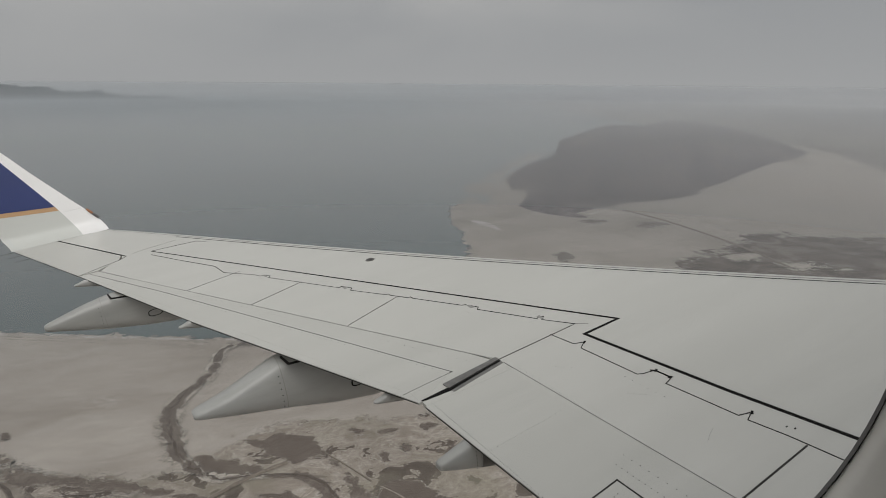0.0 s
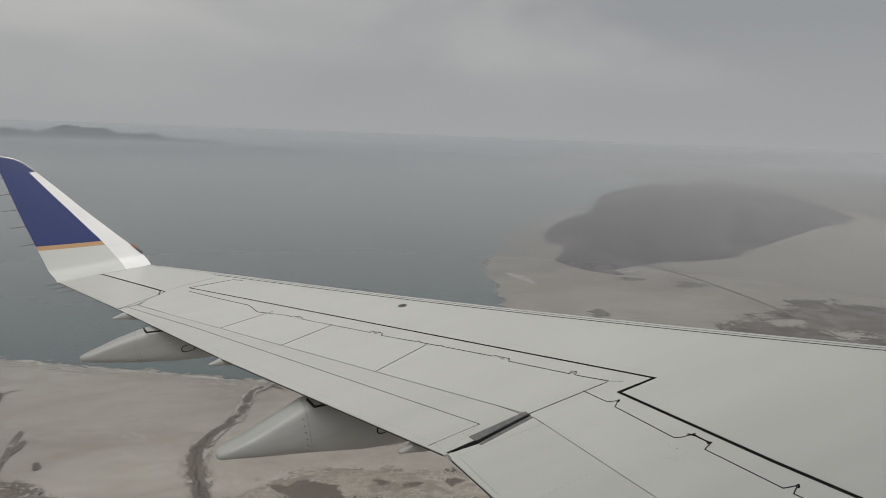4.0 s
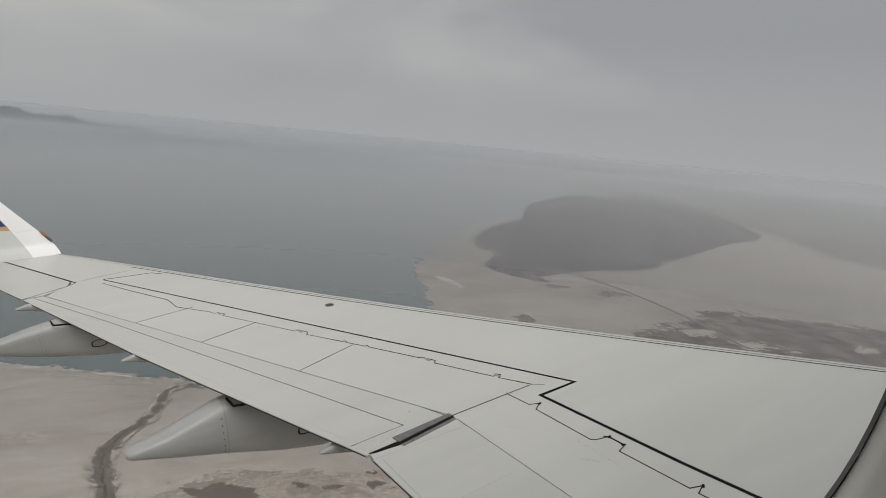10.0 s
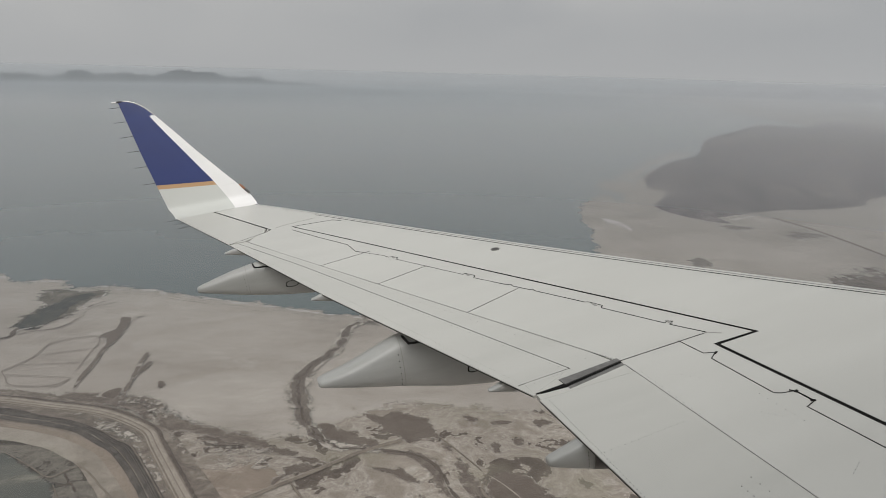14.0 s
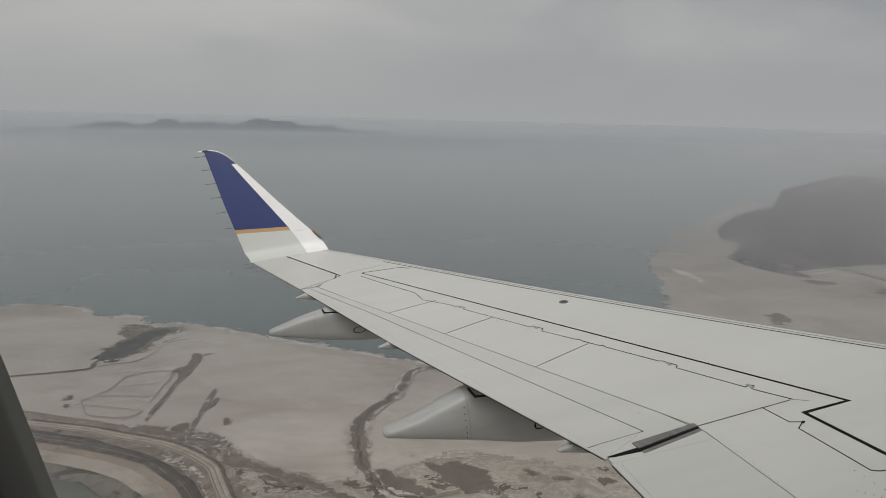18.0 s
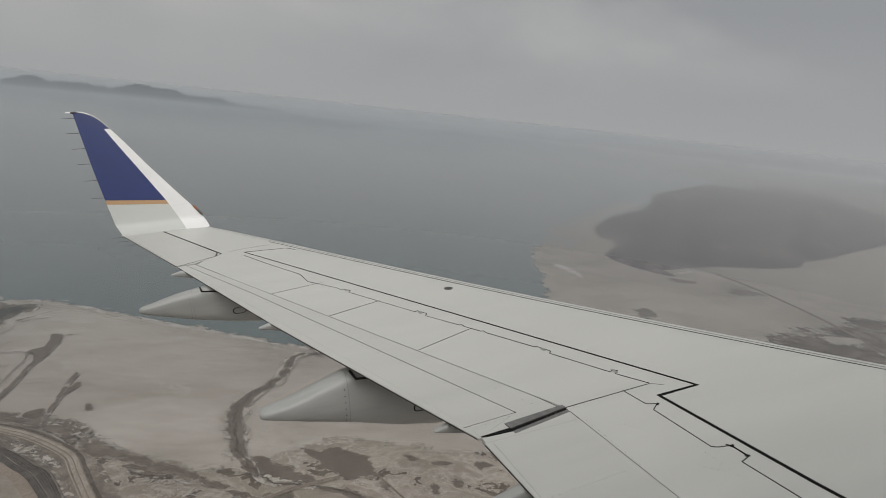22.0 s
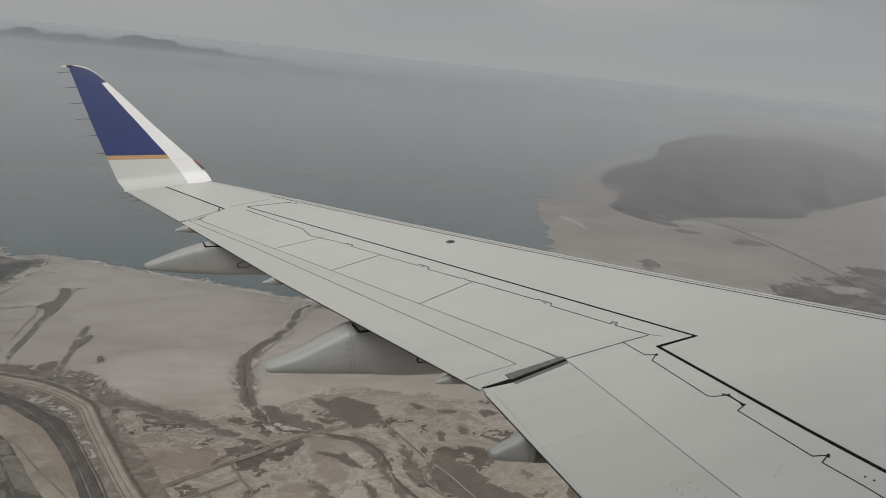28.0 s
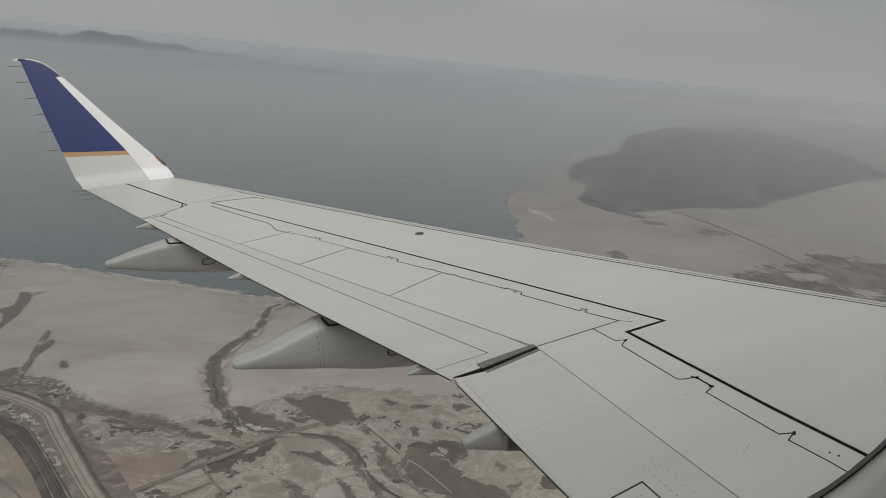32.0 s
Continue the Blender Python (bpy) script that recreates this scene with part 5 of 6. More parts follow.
ZED = [(0.38, 8.73), (2.955, 3.095), (2.63, 3.085), (2.715, 2.0), (2.80, 1.25), (2.9, 0.2)]
line("walkway_line", ZED, 0.0245, BLACK, wing, 0.0022, "black painted walkway boundary line", 8, 0.013)
line("walkway_line", [(0.385, 8.735), (0.93, 8.655), (1.03, 8.50)], 0.010, BLACK, wing, 0.0022, "thin black painted line", 6)
line("aileron_joint", [(-0.71, 10.86), (0.085, 8.81)], 0.016, BLACK, wing, 0.0022, "dark aileron hinge gap", 4)
line("aileron_joint", [(0.085, 8.80), (0.0, 8.70), (-0.40, 8.46), (-0.47, 8.42)], 0.009, SEAL, wing, 0.0022)
HINGE = [(0.36, 8.55), (0.62, 7.9), (0.90, 7.25), (0.93, 6.92), (1.178, 6.515), (1.205, 6.425), (1.245, 6.43), (1.29, 6.34), (1.258, 6.305), (1.672, 5.44), (1.693, 5.40), (1.722, 5.42), (1.777, 5.30), (1.745, 5.25),
         (1.934, 4.889), (1.962, 4.885), (1.958, 4.84), (2.045, 4.665), (2.07, 4.665), (2.068, 4.62), (2.285, 4.17), (2.312, 4.155), (2.362, 4.035), (2.332, 4.0), (2.552, 3.52), (2.589, 3.539), (2.612, 3.515), (2.568, 3.481), (2.69, 3.25)]
line("hinge_joint", HINGE, 0.007, BLACK, wing, 0.0022, "dark notched spoiler hinge joint")
line("hinge_joint", [(2.69, 3.25), (2.76, 3.19)], 0.003, SEAM, wing, 0.0022)
for x, l in ((1.73, 5.36), (2.325, 4.09), (2.59, 3.52), (1.25, 6.38)):
    prism("hinge_stain", [(x - 0.016, l - 0.03), (x + 0.006, l - 0.035), (x + 0.012, l + 0.03), (x - 0.012, l + 0.035)], 0.0, 0.0026, SEAM, wing, "grimy spoiler hinge plate")
for a, b in SP:
    line("spoiler_joint", [(hinge(a), a), (cove(b), b)], 0.0045, SEAL, wing, 0.0022)
line("spoiler_edge", [(cove(l), l) for l in (8.40, 6.66, 5.68, 4.53, 3.22)], 0.0035, SEAM, wing, 0.0022, "dark joint between spoilers and flap", 3)
line("spoiler_edge", [(cove(l), l) for l in (3.16, 2.4, 1.44, 0.7)], 0.002, SEAM, wing, 0.0022, "thin joint ahead of the inboard flap", 3)
line("flap_joint", [(-0.35, 8.38), (0.30, 6.83), (1.05, 4.90), (1.67, 3.30), (1.47, 3.285), (1.29, 3.27)], 0.004, SEAL, flap_out, 0.0022, "thin dark joint along the flap", 4)
line("flap_joint", [(-0.24, 8.40), (0.02, 7.78)], 0.004, SEAM, flap_out, 0.0022)
for off, w_ in ((0.085, 0.009), (0.15, 0.011)):
    line("slat_joint", [(lead(l) - off - 0.01 * (11 - l) * 0.4, l) for l in np.linspace(1.2, 9.2 if off > 0.12 else 10.7, 26)], w_, SEAL if off > 0.12 else SEAM, wing, 0.0022, "fine joint line behind the leading edge", 2)
line("tip_joint", [(lead(10.86) - 0.05, 10.86), (-0.75, 10.86)], 0.007, SEAM, wing, 0.0022, "", 3)
line("tip_joint", [(0.72, 9.0), (0.30, 8.92), (0.16, 8.86)], 0.004, SEAM, wing, 0.0022, "", 2)

# notched joint between fixed wing and the inboard shroud panels
STEP = [(2.46, 3.25), (2.48, 3.03), (2.545, 3.0), (2.475, 2.95), (2.49, 2.47), (2.52, 2.45), (2.60, 2.43), (2.605, 2.31), (2.53, 2.285), (2.555, 1.83), (2.625, 1.805), (2.555, 1.775), (2.58, 1.57), (2.60, 1.2), (2.62, 0.7)]
line("shroud_joint", STEP, 0.0062, SEAL, wing, 0.0022, "dark notched panel joint", 1)
line("shroud_joint", [(2.575, 1.475), (2.05, 1.44)], 0.009, SEAL, wing, 0.0022)
for x, l, turn in ((2.545, 2.995, 0.5), (2.60, 2.425, 0.4), (2.60, 2.315, -0.3), (2.625, 1.80, 0.6)):
    c, s = math.cos(turn), math.sin(turn)
    prism("latch", [(x + 0.014 * c * a - 0.0065 * s * b, l + 0.014 * s * a + 0.0065 * c * b) for a, b in ((-1, -1), (1, -1), (1, 1), (-1, 1))], 0.0, 0.004, BLACK, wing, "small dark panel latch")
line("shroud_joint", [(2.578, 2.452), (2.598, 2.425), (2.602, 2.322)], 0.011, BLACK, wing, 0.0024, "thick dark joint between two latches")
for x, l in ((2.64, 1.62), (2.655, 1.585)):
    prism("scuff", [(x - 0.006, l - 0.004), (x + 0.005, l - 0.002), (x + 0.007, l + 0.004), (x - 0.005, l + 0.003)], 0.0, 0.003, SEAL, wing, "dark worn paint chip")

# the gap between the flaps: dark slot with a bare metal seal beside it
prism("flap_slot", [(1.345, 3.134), (1.55, 3.150), (1.988, 3.216), (1.988, 3.186), (1.55, 3.108), (1.345, 3.122)], -0.010, 0.0016, BLACK, airliner, "dark slot between the two flaps")
prism("flap_tip_panel", [(1.986, 3.184), (1.986, 3.055), (1.345, 3.055), (1.345, 3.114), (1.55, 3.102)], -0.03, 0.0014, FLAP, airliner)
prism("slot_seal", [(1.985, 3.248), (1.985, 3.208), (1.548, 3.132), (1.540, 3.200)], 0.0, 0.008, RUBSTRIP, airliner, "bare metal rub strip beside the flap slot")
prism("slot_seal", [(1.985, 3.186), (1.985, 3.158), (1.55, 3.076), (1.55, 3.104)], 0.0, 0.003, RUBSTRIP, airliner, "brown worn strip along the flap slot")
prism("flap_end_plate", [(1.66, 3.30), (1.55, 3.235), (1.335, 3.13), (1.335, 3.28)], 0.0, 0.0018, FLAP, airliner)

# inboard flap panel near the fuselage, with its raised end fairing
line("flap_panel_joint", [(1.36, 1.83), (1.725, 1.87), (1.725, 1.45), (1.72, 0.7)], 0.008, SEAL, flap_in, 0.0022, "dark joint round the inner flap panel", 2)
prism("root_fairing", [(1.375, 1.835), (1.27, 1.815), (1.17, 1.79), (1.08, 1.755), (1.0, 1.71), (0.92, 1.64), (0.86, 1.5), (0.84, 1.2), (0.84, 0.12), (1.375, 0.12)], -0.05, 0.0045, WING, airliner, "curved grey fairing where wing meets fuselage")
line("root_joint", [(1.36, 1.80), (1.22, 1.735), (1.17, 1.69), (1.19, 1.60), (1.20, 0.8)], 0.010, SEAL, flap_in, 0.0022, "", 3)
for x, l in ((1.56, 1.70), (1.60, 1.66), (1.38, 1.66), (1.36, 1.56)):
    bm = bmesh.new()
    add_tube(bm, (x, l, 0.004), (x, l, 0.0065), 0.009, 0.009, 12)
    add_tube(bm, (x, l, 0.008), (x, l, 0.0075), 0.004, 0.004, 8)
    part("fastener", bm, PANEL, flap_in, "pale ringed panel fastener")

# rows of rivets
def rivets(name, rows_, parent, r=0.0045, z=0.0):
    bm = bmesh.new()
    for (ax, al), (bx, bl), k in rows_:
        for i in range(k):
            f = i / max(1, k - 1)
            x, l = ax + (bx - ax) * f, al + (bl - al) * f
            h = top_z(x, l) + z
            add_tube(bm, (x, l, h), (x, l, h + 0.0024), r, r * 0.8, 5)
    return tagged(part(name, bm, RIVET, parent), kind="stuff")


rivets("rivets", [((1.384, 3.02), (1.382, 1.86), 42), ((1.40, 2.45), (1.90, 2.48), 13), ((1.44, 3.14), (1.96, 3.18), 16), ((2.02, 3.02), (2.02, 2.5), 9), ((1.80, 1.95), (1.80, 1.40), 16), ((1.88, 1.98), (1.88, 1.60), 8), ((1.42, 1.76), (1.66, 1.80), 10)], flap_in, 0.0036, 0.0)
rivets("rivets", [((-0.36, 8.2), (1.30, 3.35), 110), ((-0.20, 8.0), (1.62, 3.36), 70), ((0.02, 7.7), (1.82, 3.36), 60), ((1.36, 3.24), (1.60, 3.27), 8)], flap_out, 0.0028, 0.0)
rivets("rivets", [((2.20, 2.88), (2.26, 2.80), 3), ((2.30, 2.36), (2.36, 2.28), 4), ((2.42, 2.50), (2.42, 2.20), 6), ((2.36, 1.84), (2.28, 1.80), 4), ((2.62, 3.9), (2.42, 4.25), 6), ((1.60, 6.1), (1.35, 6.6), 8)], wing, 0.0030, 0.0)

# fuel cap
bm = bmesh.new()
add_tube(bm, (2.235, 5.905, -0.002), (2.235, 5.905, 0.004), 0.048, 0.048, 20)
cap_ = part("fuel_cap", bm, RUBSTRIP, wing, "round metal fuel cap set in the wing")
bm = bmesh.new()
add_tube(bm, (2.235, 5.905, 0.006), (2.235, 5.905, 0.006), 0.034, 0.031, 20)
part("cap_plug", bm, SHADE, cap_)


# flap track fairings
def fairing(x_tail, x_nose, l, zt, zb, half, joint=None, oval=None, shade_sleeve=None, label="grey flap track fairing under the wing"):
    """A canoe: rounded box sections from a blunt tail forward under the wing. zt, zb: (x, z) pairs of its upper and lower line."""
    xt, zt_ = zip(*sorted(zt))
    xb, zb_ = zip(*sorted(zb))
    ks = [0.0, 0.006, 0.02, 0.05] + [0.1 + 0.9 * i / 18 for i in range(19)]
    rows, L = [], x_nose - x_tail
    prof = []

    def section(a, w, hh):
        ca, sa = math.cos(a), math.sin(a)
        p, q = (0.62, 0.80) if sa > 0 else (1.0, 0.90)
        return w * math.copysign(abs(ca) ** p, ca), hh * math.copysign(abs(sa) ** q, sa)

    def flank(dz, w, hh):
        k = max(0.0, -dz / hh) ** (1 / 0.90)
        return w * math.sqrt(max(0.05, 1 - k * k))

    for k in ks:
        x = x_tail + L * k
        t, b = float(np.interp(x, xt, zt_)), float(np.interp(x, xb, zb_))
        w = half * (0.45 + 0.55 * min(1.0, k / 0.45) ** 0.7)
        sh = 0.72 if k == 0 else 0.92 if k == 0.006 else 1.0
        m_, hh = (t + b) / 2, (t - b) / 2 * sh
        w *= sh
        prof.append((x, m_, hh, w))
        ring = []
        for i in range(20):
            dy, dz = section(2 * math.pi * (i + 0.5) / 20, w, hh)
            ring.append((x, l + dy, m_ + dz))
        rows.append(ring)
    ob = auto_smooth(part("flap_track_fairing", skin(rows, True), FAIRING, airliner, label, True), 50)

    def side(x):
        x_, m_, hh, w = (np.interp(x, [p[0] for p in prof], [p[i] for p in prof]) for i in range(4))
        return float(m_), float(hh), float(w)
    if joint:
        m_, hh, w = side(joint)
        ring = []
        for dx in (-0.003, 0.003):
            sec = [section(2 * math.pi * (i + 0.5) / 20, w + 0.0015, hh + 0.0015) for i in range(20)]
            ring.append([(joint + dx, l + dy, m_ + dz) for dy, dz in sec])
        part("joint_band", skin(ring, True, False), SEAM, ob)
        bm = bmesh.new()
        for i in range(6):
            z = m_ + hh * (0.55 - 0.25 * i)
            w_s = flank(z - m_, w, hh)
            add_tube(bm, (joint - 0.03, l - w_s + 0.002, z), (joint - 0.03, l - w_s - 0.004, z), half * 0.032, half * 0.028, 6)
        tagged(part("screws", bm, SEAL, ob), kind="stuff")
    if oval:
        ox, oz = oval
        m_, hh, w = side(ox)
        loop = [(0.075 * math.copysign(abs(math.cos(a)) ** 0.7, math.cos(a)), 0.040 * math.copysign(abs(math.sin(a)) ** 0.7, math.sin(a))) for a in [2 * math.pi * i / 24 for i in range(24)]]
        bm = skin([[(ox + r * u, l - flank(oz + r * v - m_, w, hh) - d, oz + r * v) for u, v in loop] for r, d in ((1.0, -0.002), (1.0, 0.004), (0.86, 0.004), (0.86, -0.002))], True, False)
        part("access_ring", bm, BLACK, ob, "black outlined oval access panel")
    # added dark shell: the wing's shade painted ahead of the joint
    if shade_sleeve:
        rows = []
        for x in np.linspace(*shade_sleeve, 8):
            m_, hh, w = side(x)
            rows.append([(x, l + dy, m_ + dz) for dy, dz in [section(2 * math.pi * (i + 0.5) / 20, w + 0.002, hh + 0.002) for i in range(20)]])
        part("shade_sleeve", skin(rows, True, False), SHADE, ob, "added dark shell painting the wing's shade ahead of the joint", True)
    return ob


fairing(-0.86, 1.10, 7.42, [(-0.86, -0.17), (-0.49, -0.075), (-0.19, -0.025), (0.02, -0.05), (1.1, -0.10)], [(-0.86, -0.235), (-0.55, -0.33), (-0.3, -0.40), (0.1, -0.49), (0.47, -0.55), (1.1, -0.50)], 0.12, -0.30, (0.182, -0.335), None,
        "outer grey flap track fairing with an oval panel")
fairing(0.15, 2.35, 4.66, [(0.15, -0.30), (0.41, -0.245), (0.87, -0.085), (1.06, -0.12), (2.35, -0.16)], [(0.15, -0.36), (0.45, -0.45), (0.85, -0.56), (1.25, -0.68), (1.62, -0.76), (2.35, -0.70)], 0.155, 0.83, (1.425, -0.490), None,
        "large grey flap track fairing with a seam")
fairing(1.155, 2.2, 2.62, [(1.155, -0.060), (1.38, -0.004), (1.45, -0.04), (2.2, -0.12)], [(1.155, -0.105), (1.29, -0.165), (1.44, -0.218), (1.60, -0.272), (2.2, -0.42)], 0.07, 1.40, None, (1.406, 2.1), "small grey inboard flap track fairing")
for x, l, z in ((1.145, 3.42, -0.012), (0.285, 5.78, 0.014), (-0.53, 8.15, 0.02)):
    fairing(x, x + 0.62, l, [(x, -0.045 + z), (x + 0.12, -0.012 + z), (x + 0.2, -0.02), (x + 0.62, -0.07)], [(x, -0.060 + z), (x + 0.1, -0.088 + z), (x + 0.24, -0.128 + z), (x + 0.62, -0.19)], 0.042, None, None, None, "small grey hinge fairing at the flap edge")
for path, zz in (([(0.853, 4.535), (0.868, 4.37), (0.965, 4.345), (1.0, 4.22)], -0.050), ([(-0.214, 7.44), (-0.19, 7.26), (-0.035, 7.19), (0.02, 7.08)], -0.030)):
    rows = []
    for x, l in path:
        rows.append([(x - 0.007, l - 0.004, zz), (x + 0.007, l + 0.004, zz), (x + 0.007, l + 0.004, zz - 0.014), (x - 0.007, l - 0.004, zz - 0.014)])
    part("fairing_gap", skin(rows, True), BLACK, flap_out, "black gap above the fairing")

# winglet
WZ = [0.0, 0.004, 0.012, 0.024, 0.04, 0.06, 0.08, 0.10, 0.12, 0.14, 0.16, 0.20, 0.25, 0.35, 0.47, 0.54, 0.75, 1.0, 1.3, 1.5, 1.64, 1.72, 1.78, 1.83, 1.87, 1.90, 1.92]


def wl_lead(z):
    return float(np.interp(z, [0.0, 0.12, 0.29, 0.47, 0.97, 1.40, 1.64, 1.77, 1.85, 1.89, 1.92], [-0.01, -0.08, -0.205, -0.36, -0.765, -1.09, -1.285, -1.40, -1.50, -1.58, -1.70]))


def wl_trail(z):
    return float(np.interp(z, [0.0, 0.12, 0.47, 1.0, 1.92], [-1.32, -1.41, -1.49, -1.605, -1.775]))


def wl_edge(z):
    return float(np.interp(z, [0.0, 0.06, 0.44, 0.97, 1.40, 1.64, 1.92], [-0.37, -0.41, -0.61, -0.945, -1.22, -1.365, -1.75]))


def wl_left(z):
    return 10.87 + 0.25 * (1 - (1 - min(z, 0.16) / 0.16) ** 2) ** 0.5 + 0.19 * z


def wl_sag(z):
    return float(np.interp(z, [0.0, 0.5, 1.3], [0.0, 0.085, 0.0]))


def wl_panel(name, zs, front, back, material, parent, label, grow=0.0, sag=True):
    """A thin lens-shaped slice of the winglet; its level lines droop forwards."""
    rows = []
    for z in zs:
        zf = z - wl_sag(z) * sag
        a, b = front(zf), back(z)
        fr = [0, 0.03, 0.08, 0.2, 0.4, 0.7, 1.0]
        near, far = [], []
        for f in fr:
            x, zz = a + (b - a) * f, zf + (z - zf) * f
            c0, c1 = wl_lead(zz), wl_trail(zz)
            u = min(1.0, max(0.0, (c0 - x) / max(1e-3, c0 - c1)))
            th = 0.004 + grow + 0.0375 * (c0 - c1) * math.sqrt(u) * (1 - u)
            near.append((x, wl_left(zz) - th, zz))
            far.append((x, wl_left(zz) + th, zz))
        rows.append(near + far[::-1])
    return auto_smooth(part(name, skin(rows, True), material, parent, label, True), 30)


winglet = wl_panel("winglet", [z for z in WZ if z <= 0.475], wl_edge, wl_trail, BASE, airliner, "upswept winglet, pale grey below and blue above")
wl_panel("stripe", [0.472, 0.505, 0.538], wl_edge, wl_trail, GOLD, winglet, "narrow gold painted stripe")
wl_panel("blue_panel", [0.54] + [z for z in WZ if z > 0.55], lambda z: max(wl_edge(z), wl_lead(z) - 0.004) if z > 1.63 else wl_edge(z), wl_trail, BLUE, winglet, "deep blue painted winglet panel")
wl_panel("leading_edge", [z for z in WZ if z <= 1.65], wl_lead, lambda z: min(wl_edge(z), wl_lead(z) - 0.02), WHITE, winglet, "bright white winglet leading edge", 0.0015, False)
rim = [(wl_lead(z), wl_left(z), z) for z in WZ if z >= 1.64]
bm = bmesh.new()
for a, b in zip(rim, rim[1:]):
    add_tube(bm, a, b, 0.012, 0.012, 6)
part("tip_rim", bm, STEEL, winglet, "bare metal winglet tip edge")
bm = bmesh.new()
add_tube(bm, (-1.72, wl_left(1.92), 1.915), (-1.80, wl_left(1.92), 1.915), 0.016, 0.014, 8)
tip = part("tip_light", bm, RUBBER, winglet, "dark winglet tip lamp housing")
bm = bmesh.new()
add_tube(bm, (-1.80, wl_left(1.92), 1.915), (-1.87, wl_left(1.92), 1.918), 0.014, 0.009, 8)
part("lens", bm, WHITE, tip, "clear white lens")
for z in (1.83, 1.60, 1.36, 1.12, 0.86, 0.58):
    bm = bmesh.new()
    x = wl_trail(z)
    add_tube(bm, (x + 0.02, wl_left(z), z), (x - 0.19, wl_left(z) + 0.01, z + 0.004), 0.0042, 0.0026, 5)
    part("static_wick", bm, RUBBER, winglet, "thin black static discharge wick")
for l in (10.80, 10.45, 10.10):
    bm = bmesh.new()
    x = trail(l)
    add_tube(bm, (x + 0.02, l, -0.004), (x - 0.20, l + 0.01, -0.006), 0.0042, 0.0026, 5)
    part("static_wick", bm, RUBBER, aileron, "thin black static discharge wick")
bm = bmesh.new()
add_tube(bm, (wl_lead(0.30) + 0.006, wl_left(0.30) - 0.01, 0.30), (wl_lead(0.16) + 0.012, wl_left(0.16) - 0.012, 0.16), 0.017, 0.022, 8)
nav = part("navigation_light", bm, SHADE, winglet, "dark navigation light housing")
bm = bmesh.new()
add_tube(bm, (wl_lead(0.33) + 0.012, wl_left(0.33) - 0.016, 0.33), (wl_lead(0.25) + 0.014, wl_left(0.25) - 0.02, 0.25), 0.015, 0.020, 8)
part("lens", bm, AMBER, nav, "amber navigation light lens")
bm = bmesh.new()
for z in (0.13, 0.36):
    for i in range(9):
        x = wl_lead(z) - 0.03 - i * 0.028
        c_ = wl_lead(z) - wl_trail(z)
        u_ = (wl_lead(z) - x) / c_
        y = wl_left(z) - 0.0055 - 0.0375 * c_ * math.sqrt(u_) * (1 - u_)
        add_tube(bm, (x, y - 0.001, z), (x, y + 0.006, z), 0.0045, 0.0045, 6)
tagged(part("screws", bm, RIVET, winglet), kind="stuff")

# fuselage shell and the cabin window
WIN_C, WIN_W, WIN_H = (0.097, 2.090), 0.165, 0.200


FUS_R, FUS_Z, FUS_Y = 1.6, 1.85, -1.485


def fus_y(z, r=FUS_R):
    return FUS_Y + math.sqrt(max(0.0, r * r - (z - FUS_Z) ** 2))


def win_ring(y, grow):
    out = []
    for i in range(64):
        a = 2 * math.pi * i / 64
        ca, sa = math.cos(a), math.sin(a)
        e = 0.50
        z = WIN_C[1] + (WIN_H + grow) * math.copysign(abs(sa) ** e, sa)
        out.append((WIN_C[0] + (WIN_W + grow) * math.copysign(abs(ca) ** e, ca), y + fus_y(z) - 0.115, z))
    return out


fuselage = new("fuselage")
fuselage.parent = airliner
rows = []
for x in np.linspace(-13.5, 16.0, 81):
    rows.append([(x, FUS_Y + FUS_R * math.cos(a), FUS_Z + FUS_R * math.sin(a)) for a in np.linspace(radians(26), radians(200), 40)])
part("roof_skin", skin(rows), WHITE, fuselage, "white painted fuselage crown", True)
rows = []
for x in np.linspace(-13.5, 16.0, 81):
    rows.append([(x, FUS_Y + FUS_R * math.cos(a), FUS_Z + FUS_R * math.sin(a)) for a in np.linspace(radians(-160), radians(-10), 40)])
part("belly_skin", skin(rows), BELLY, fuselage, "grey painted fuselage belly", True)
# side wall with the window opening
def wall_ring(y_off, half_x, half_z, x_c, z_c):
    out = []
    for i in range(64):
        a = 2 * math.pi * i / 64
        ca, sa = math.cos(a), math.sin(a)
        k = 1 / max(abs(ca), abs(sa))
        z = z_c + half_z * sa * k
        out.append((x_c + half_x * ca * k, fus_y(z) + y_off, z))
    return out


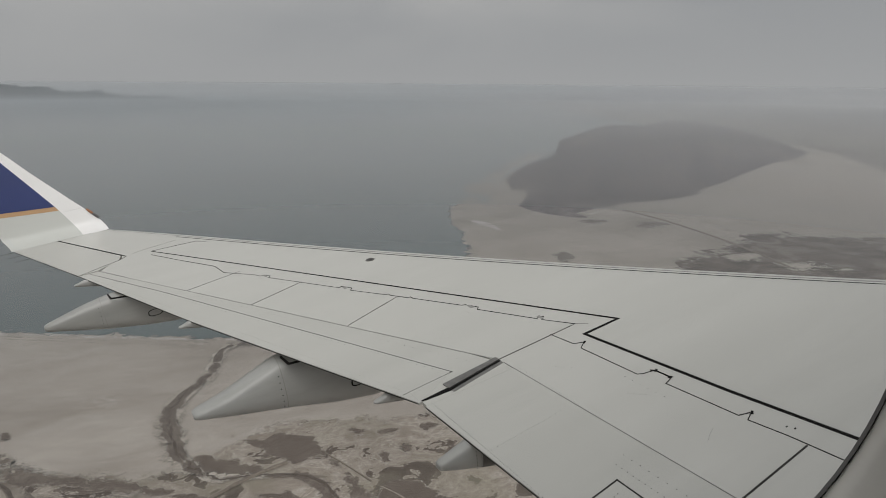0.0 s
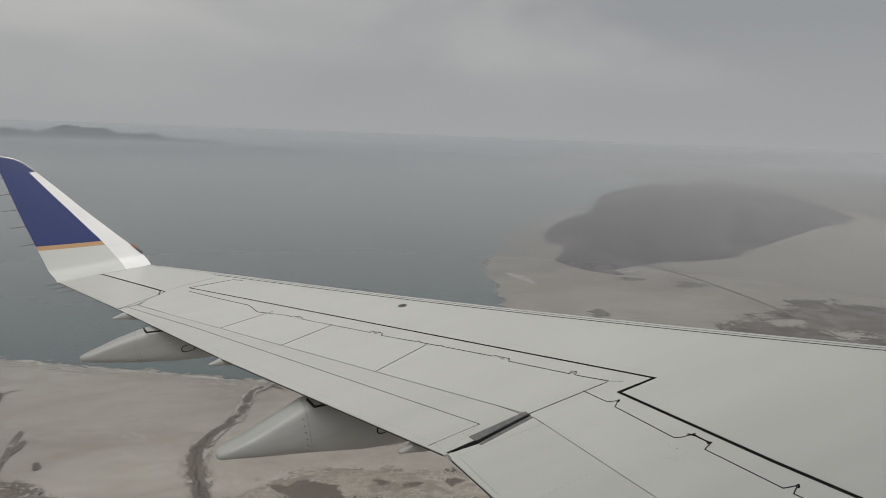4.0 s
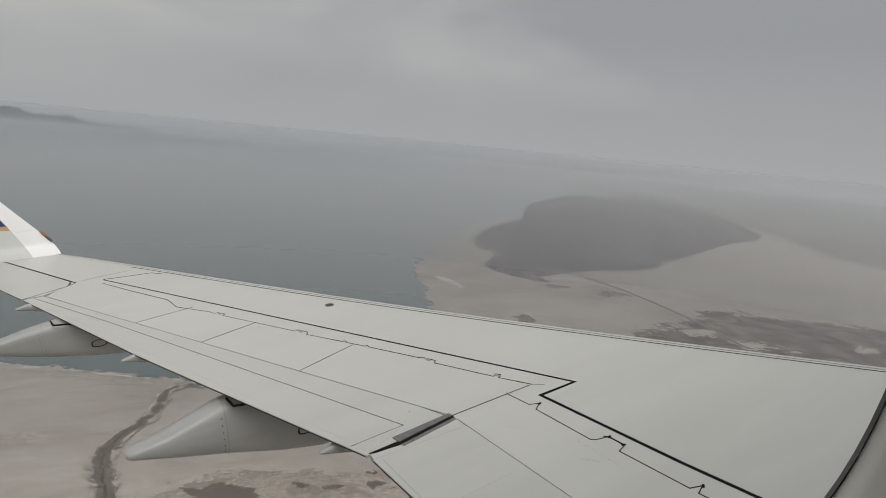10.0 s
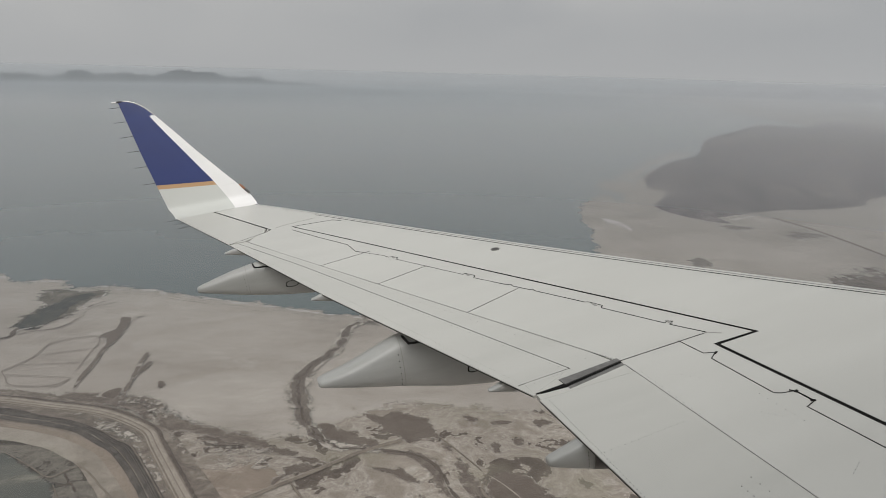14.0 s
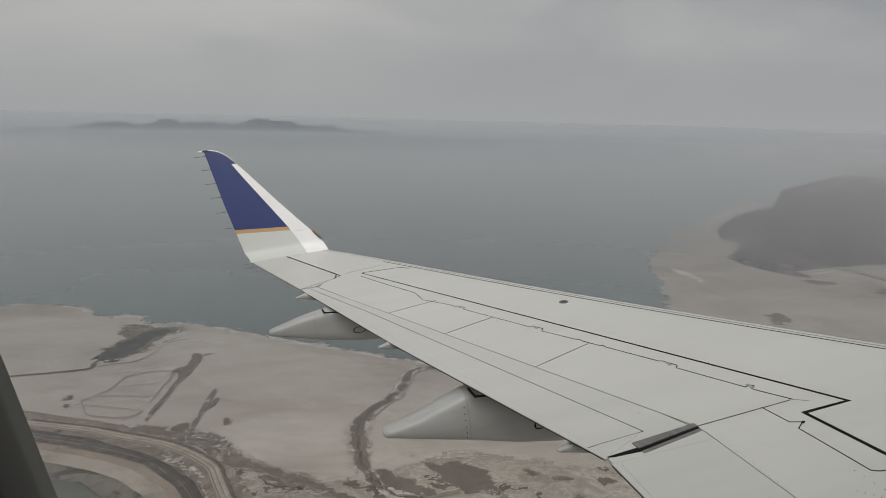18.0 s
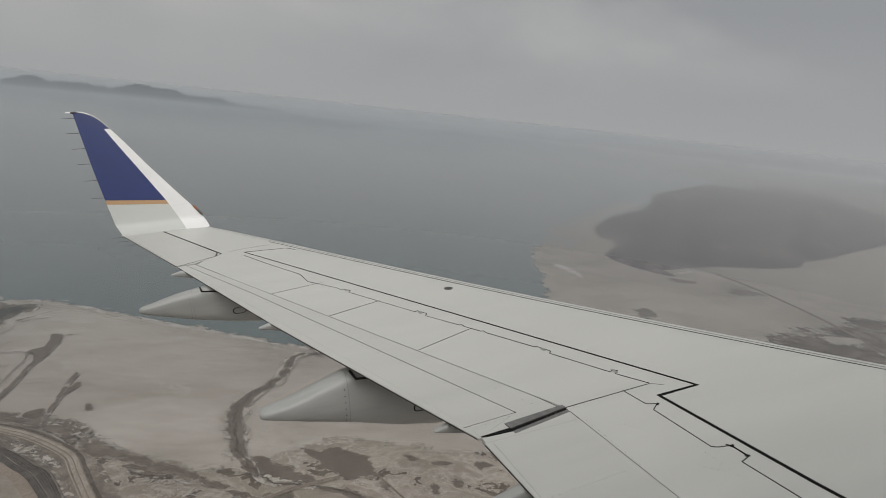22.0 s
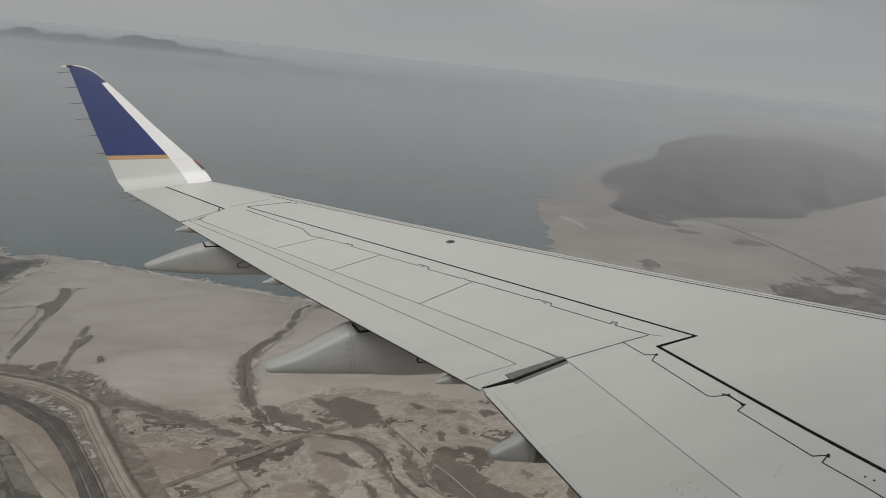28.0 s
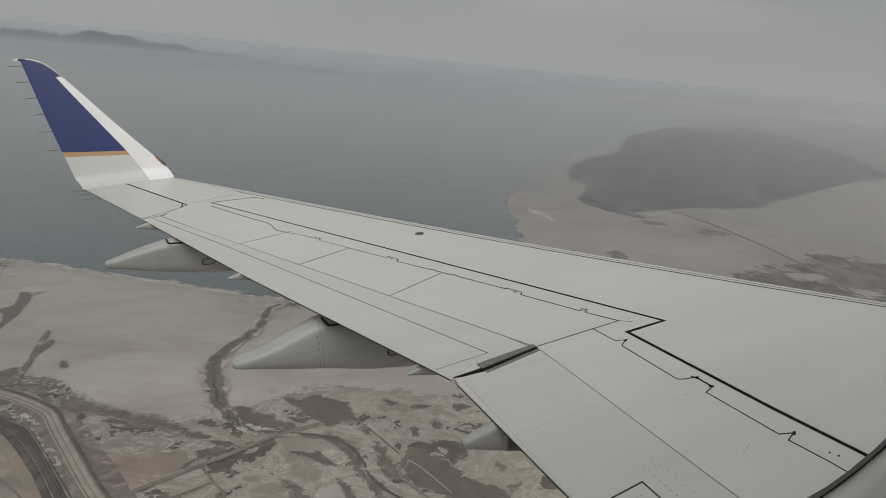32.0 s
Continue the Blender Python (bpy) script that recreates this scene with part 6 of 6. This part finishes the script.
for xs in (np.linspace(-13.5, 0.092 - 0.55, 131), np.linspace(0.092 + 0.55, 16.0, 155)):
    rows = [[(x, FUS_Y + FUS_R * math.cos(a), FUS_Z + FUS_R * math.sin(a)) for a in np.linspace(radians(-10), radians(26), 14)] for x in xs]
    bm = skin(rows)
    holes = [f for f in bm.faces if 1.92 < f.calc_center_median().z < 2.26 and abs((f.calc_center_median().x - 0.097 + 0.405) % 0.81 - 0.405) < 0.15]
    bmesh.ops.delete(bm, geom=holes, context="FACES")
    part("side_wall", bm, BELLY, fuselage, "grey painted fuselage side with a row of window openings", True)
part("side_skin", skin([win_ring(0.1095, 0.009), wall_ring(0.0, 0.55, 0.48, 0.092, 2.07)], True, False), WHITE, fuselage, "white fuselage side round the window", True)
win = part("window_reveal", skin([win_ring(0.1095, 0.009), win_ring(0.107, 0.0), win_ring(0.100, 0.0015), win_ring(0.090, 0.004), win_ring(0.078, 0.009), win_ring(0.066, 0.016), win_ring(0.054, 0.027), win_ring(0.045, 0.045), win_ring(0.040, 0.075), win_ring(0.038, 0.11),
                                  wall_ring(-0.078, 0.80, 0.60, 0.092, 2.03)], True, False), CABIN, fuselage, "beige moulded cabin window surround", True)
seal = [[r[k % 64] for k in range(-20, 9)] for r in (win_ring(0.1078, -0.0008), win_ring(0.1078, 0.002), win_ring(0.1064, 0.002), win_ring(0.1064, -0.0008))]
# two added dark bands, aft side only: shade painted onto the reveal
for name_, depths, label_ in (("pane_shade_band", ((0.1060, -0.0008), (0.1030, -0.0004), (0.0990, 0.0004), (0.0975, 0.0013)), "added dark band painting shade on the reveal by the pane"),
                              ("inner_shade_band", ((0.0925, 0.0018), (0.0850, 0.0045), (0.0740, 0.0100), (0.0660, 0.0150), (0.0640, 0.0170)), "added dark band painting shade on the inner reveal")):
    strip_ = [[win_ring(*d)[k] for k in range(18, 47)] for d in depths]
    part(name_, skin([list(c) for c in zip(*strip_)], True), REVEAL_SHADE, win, label_, True)
part("window_seal", skin([list(c) for c in zip(*seal)], True), SEALRUBBER, win, "black rubber window seal")
bm = bmesh.new()
bm.faces.new([bm.verts.new(p) for p in win_ring(0.1085, 0.001)])
pane = part("pane", bm, GLASS, win, "clear acrylic window pane")
pane.visible_shadow = False
rows = []
for x, w, d in ((0.35, 0.5, 0.3), (0.9, 1.5, 0.75), (2.0, 1.75, 0.95), (4.5, 1.75, 0.95), (5.6, 1.5, 0.8), (6.25, 0.8, 0.4)):
    rows.append([(x, FUS_Y + w * math.copysign(abs(math.cos(a)) ** 0.5, math.cos(a)), 0.45 + d * math.copysign(abs(math.sin(a)) ** 0.6, math.sin(a))) for a in [2 * math.pi * (k + 0.5) / 24 for k in range(24)]])
part("belly_fairing", skin(rows, True), BELLY, fuselage, "grey belly fairing under the wing root", True)
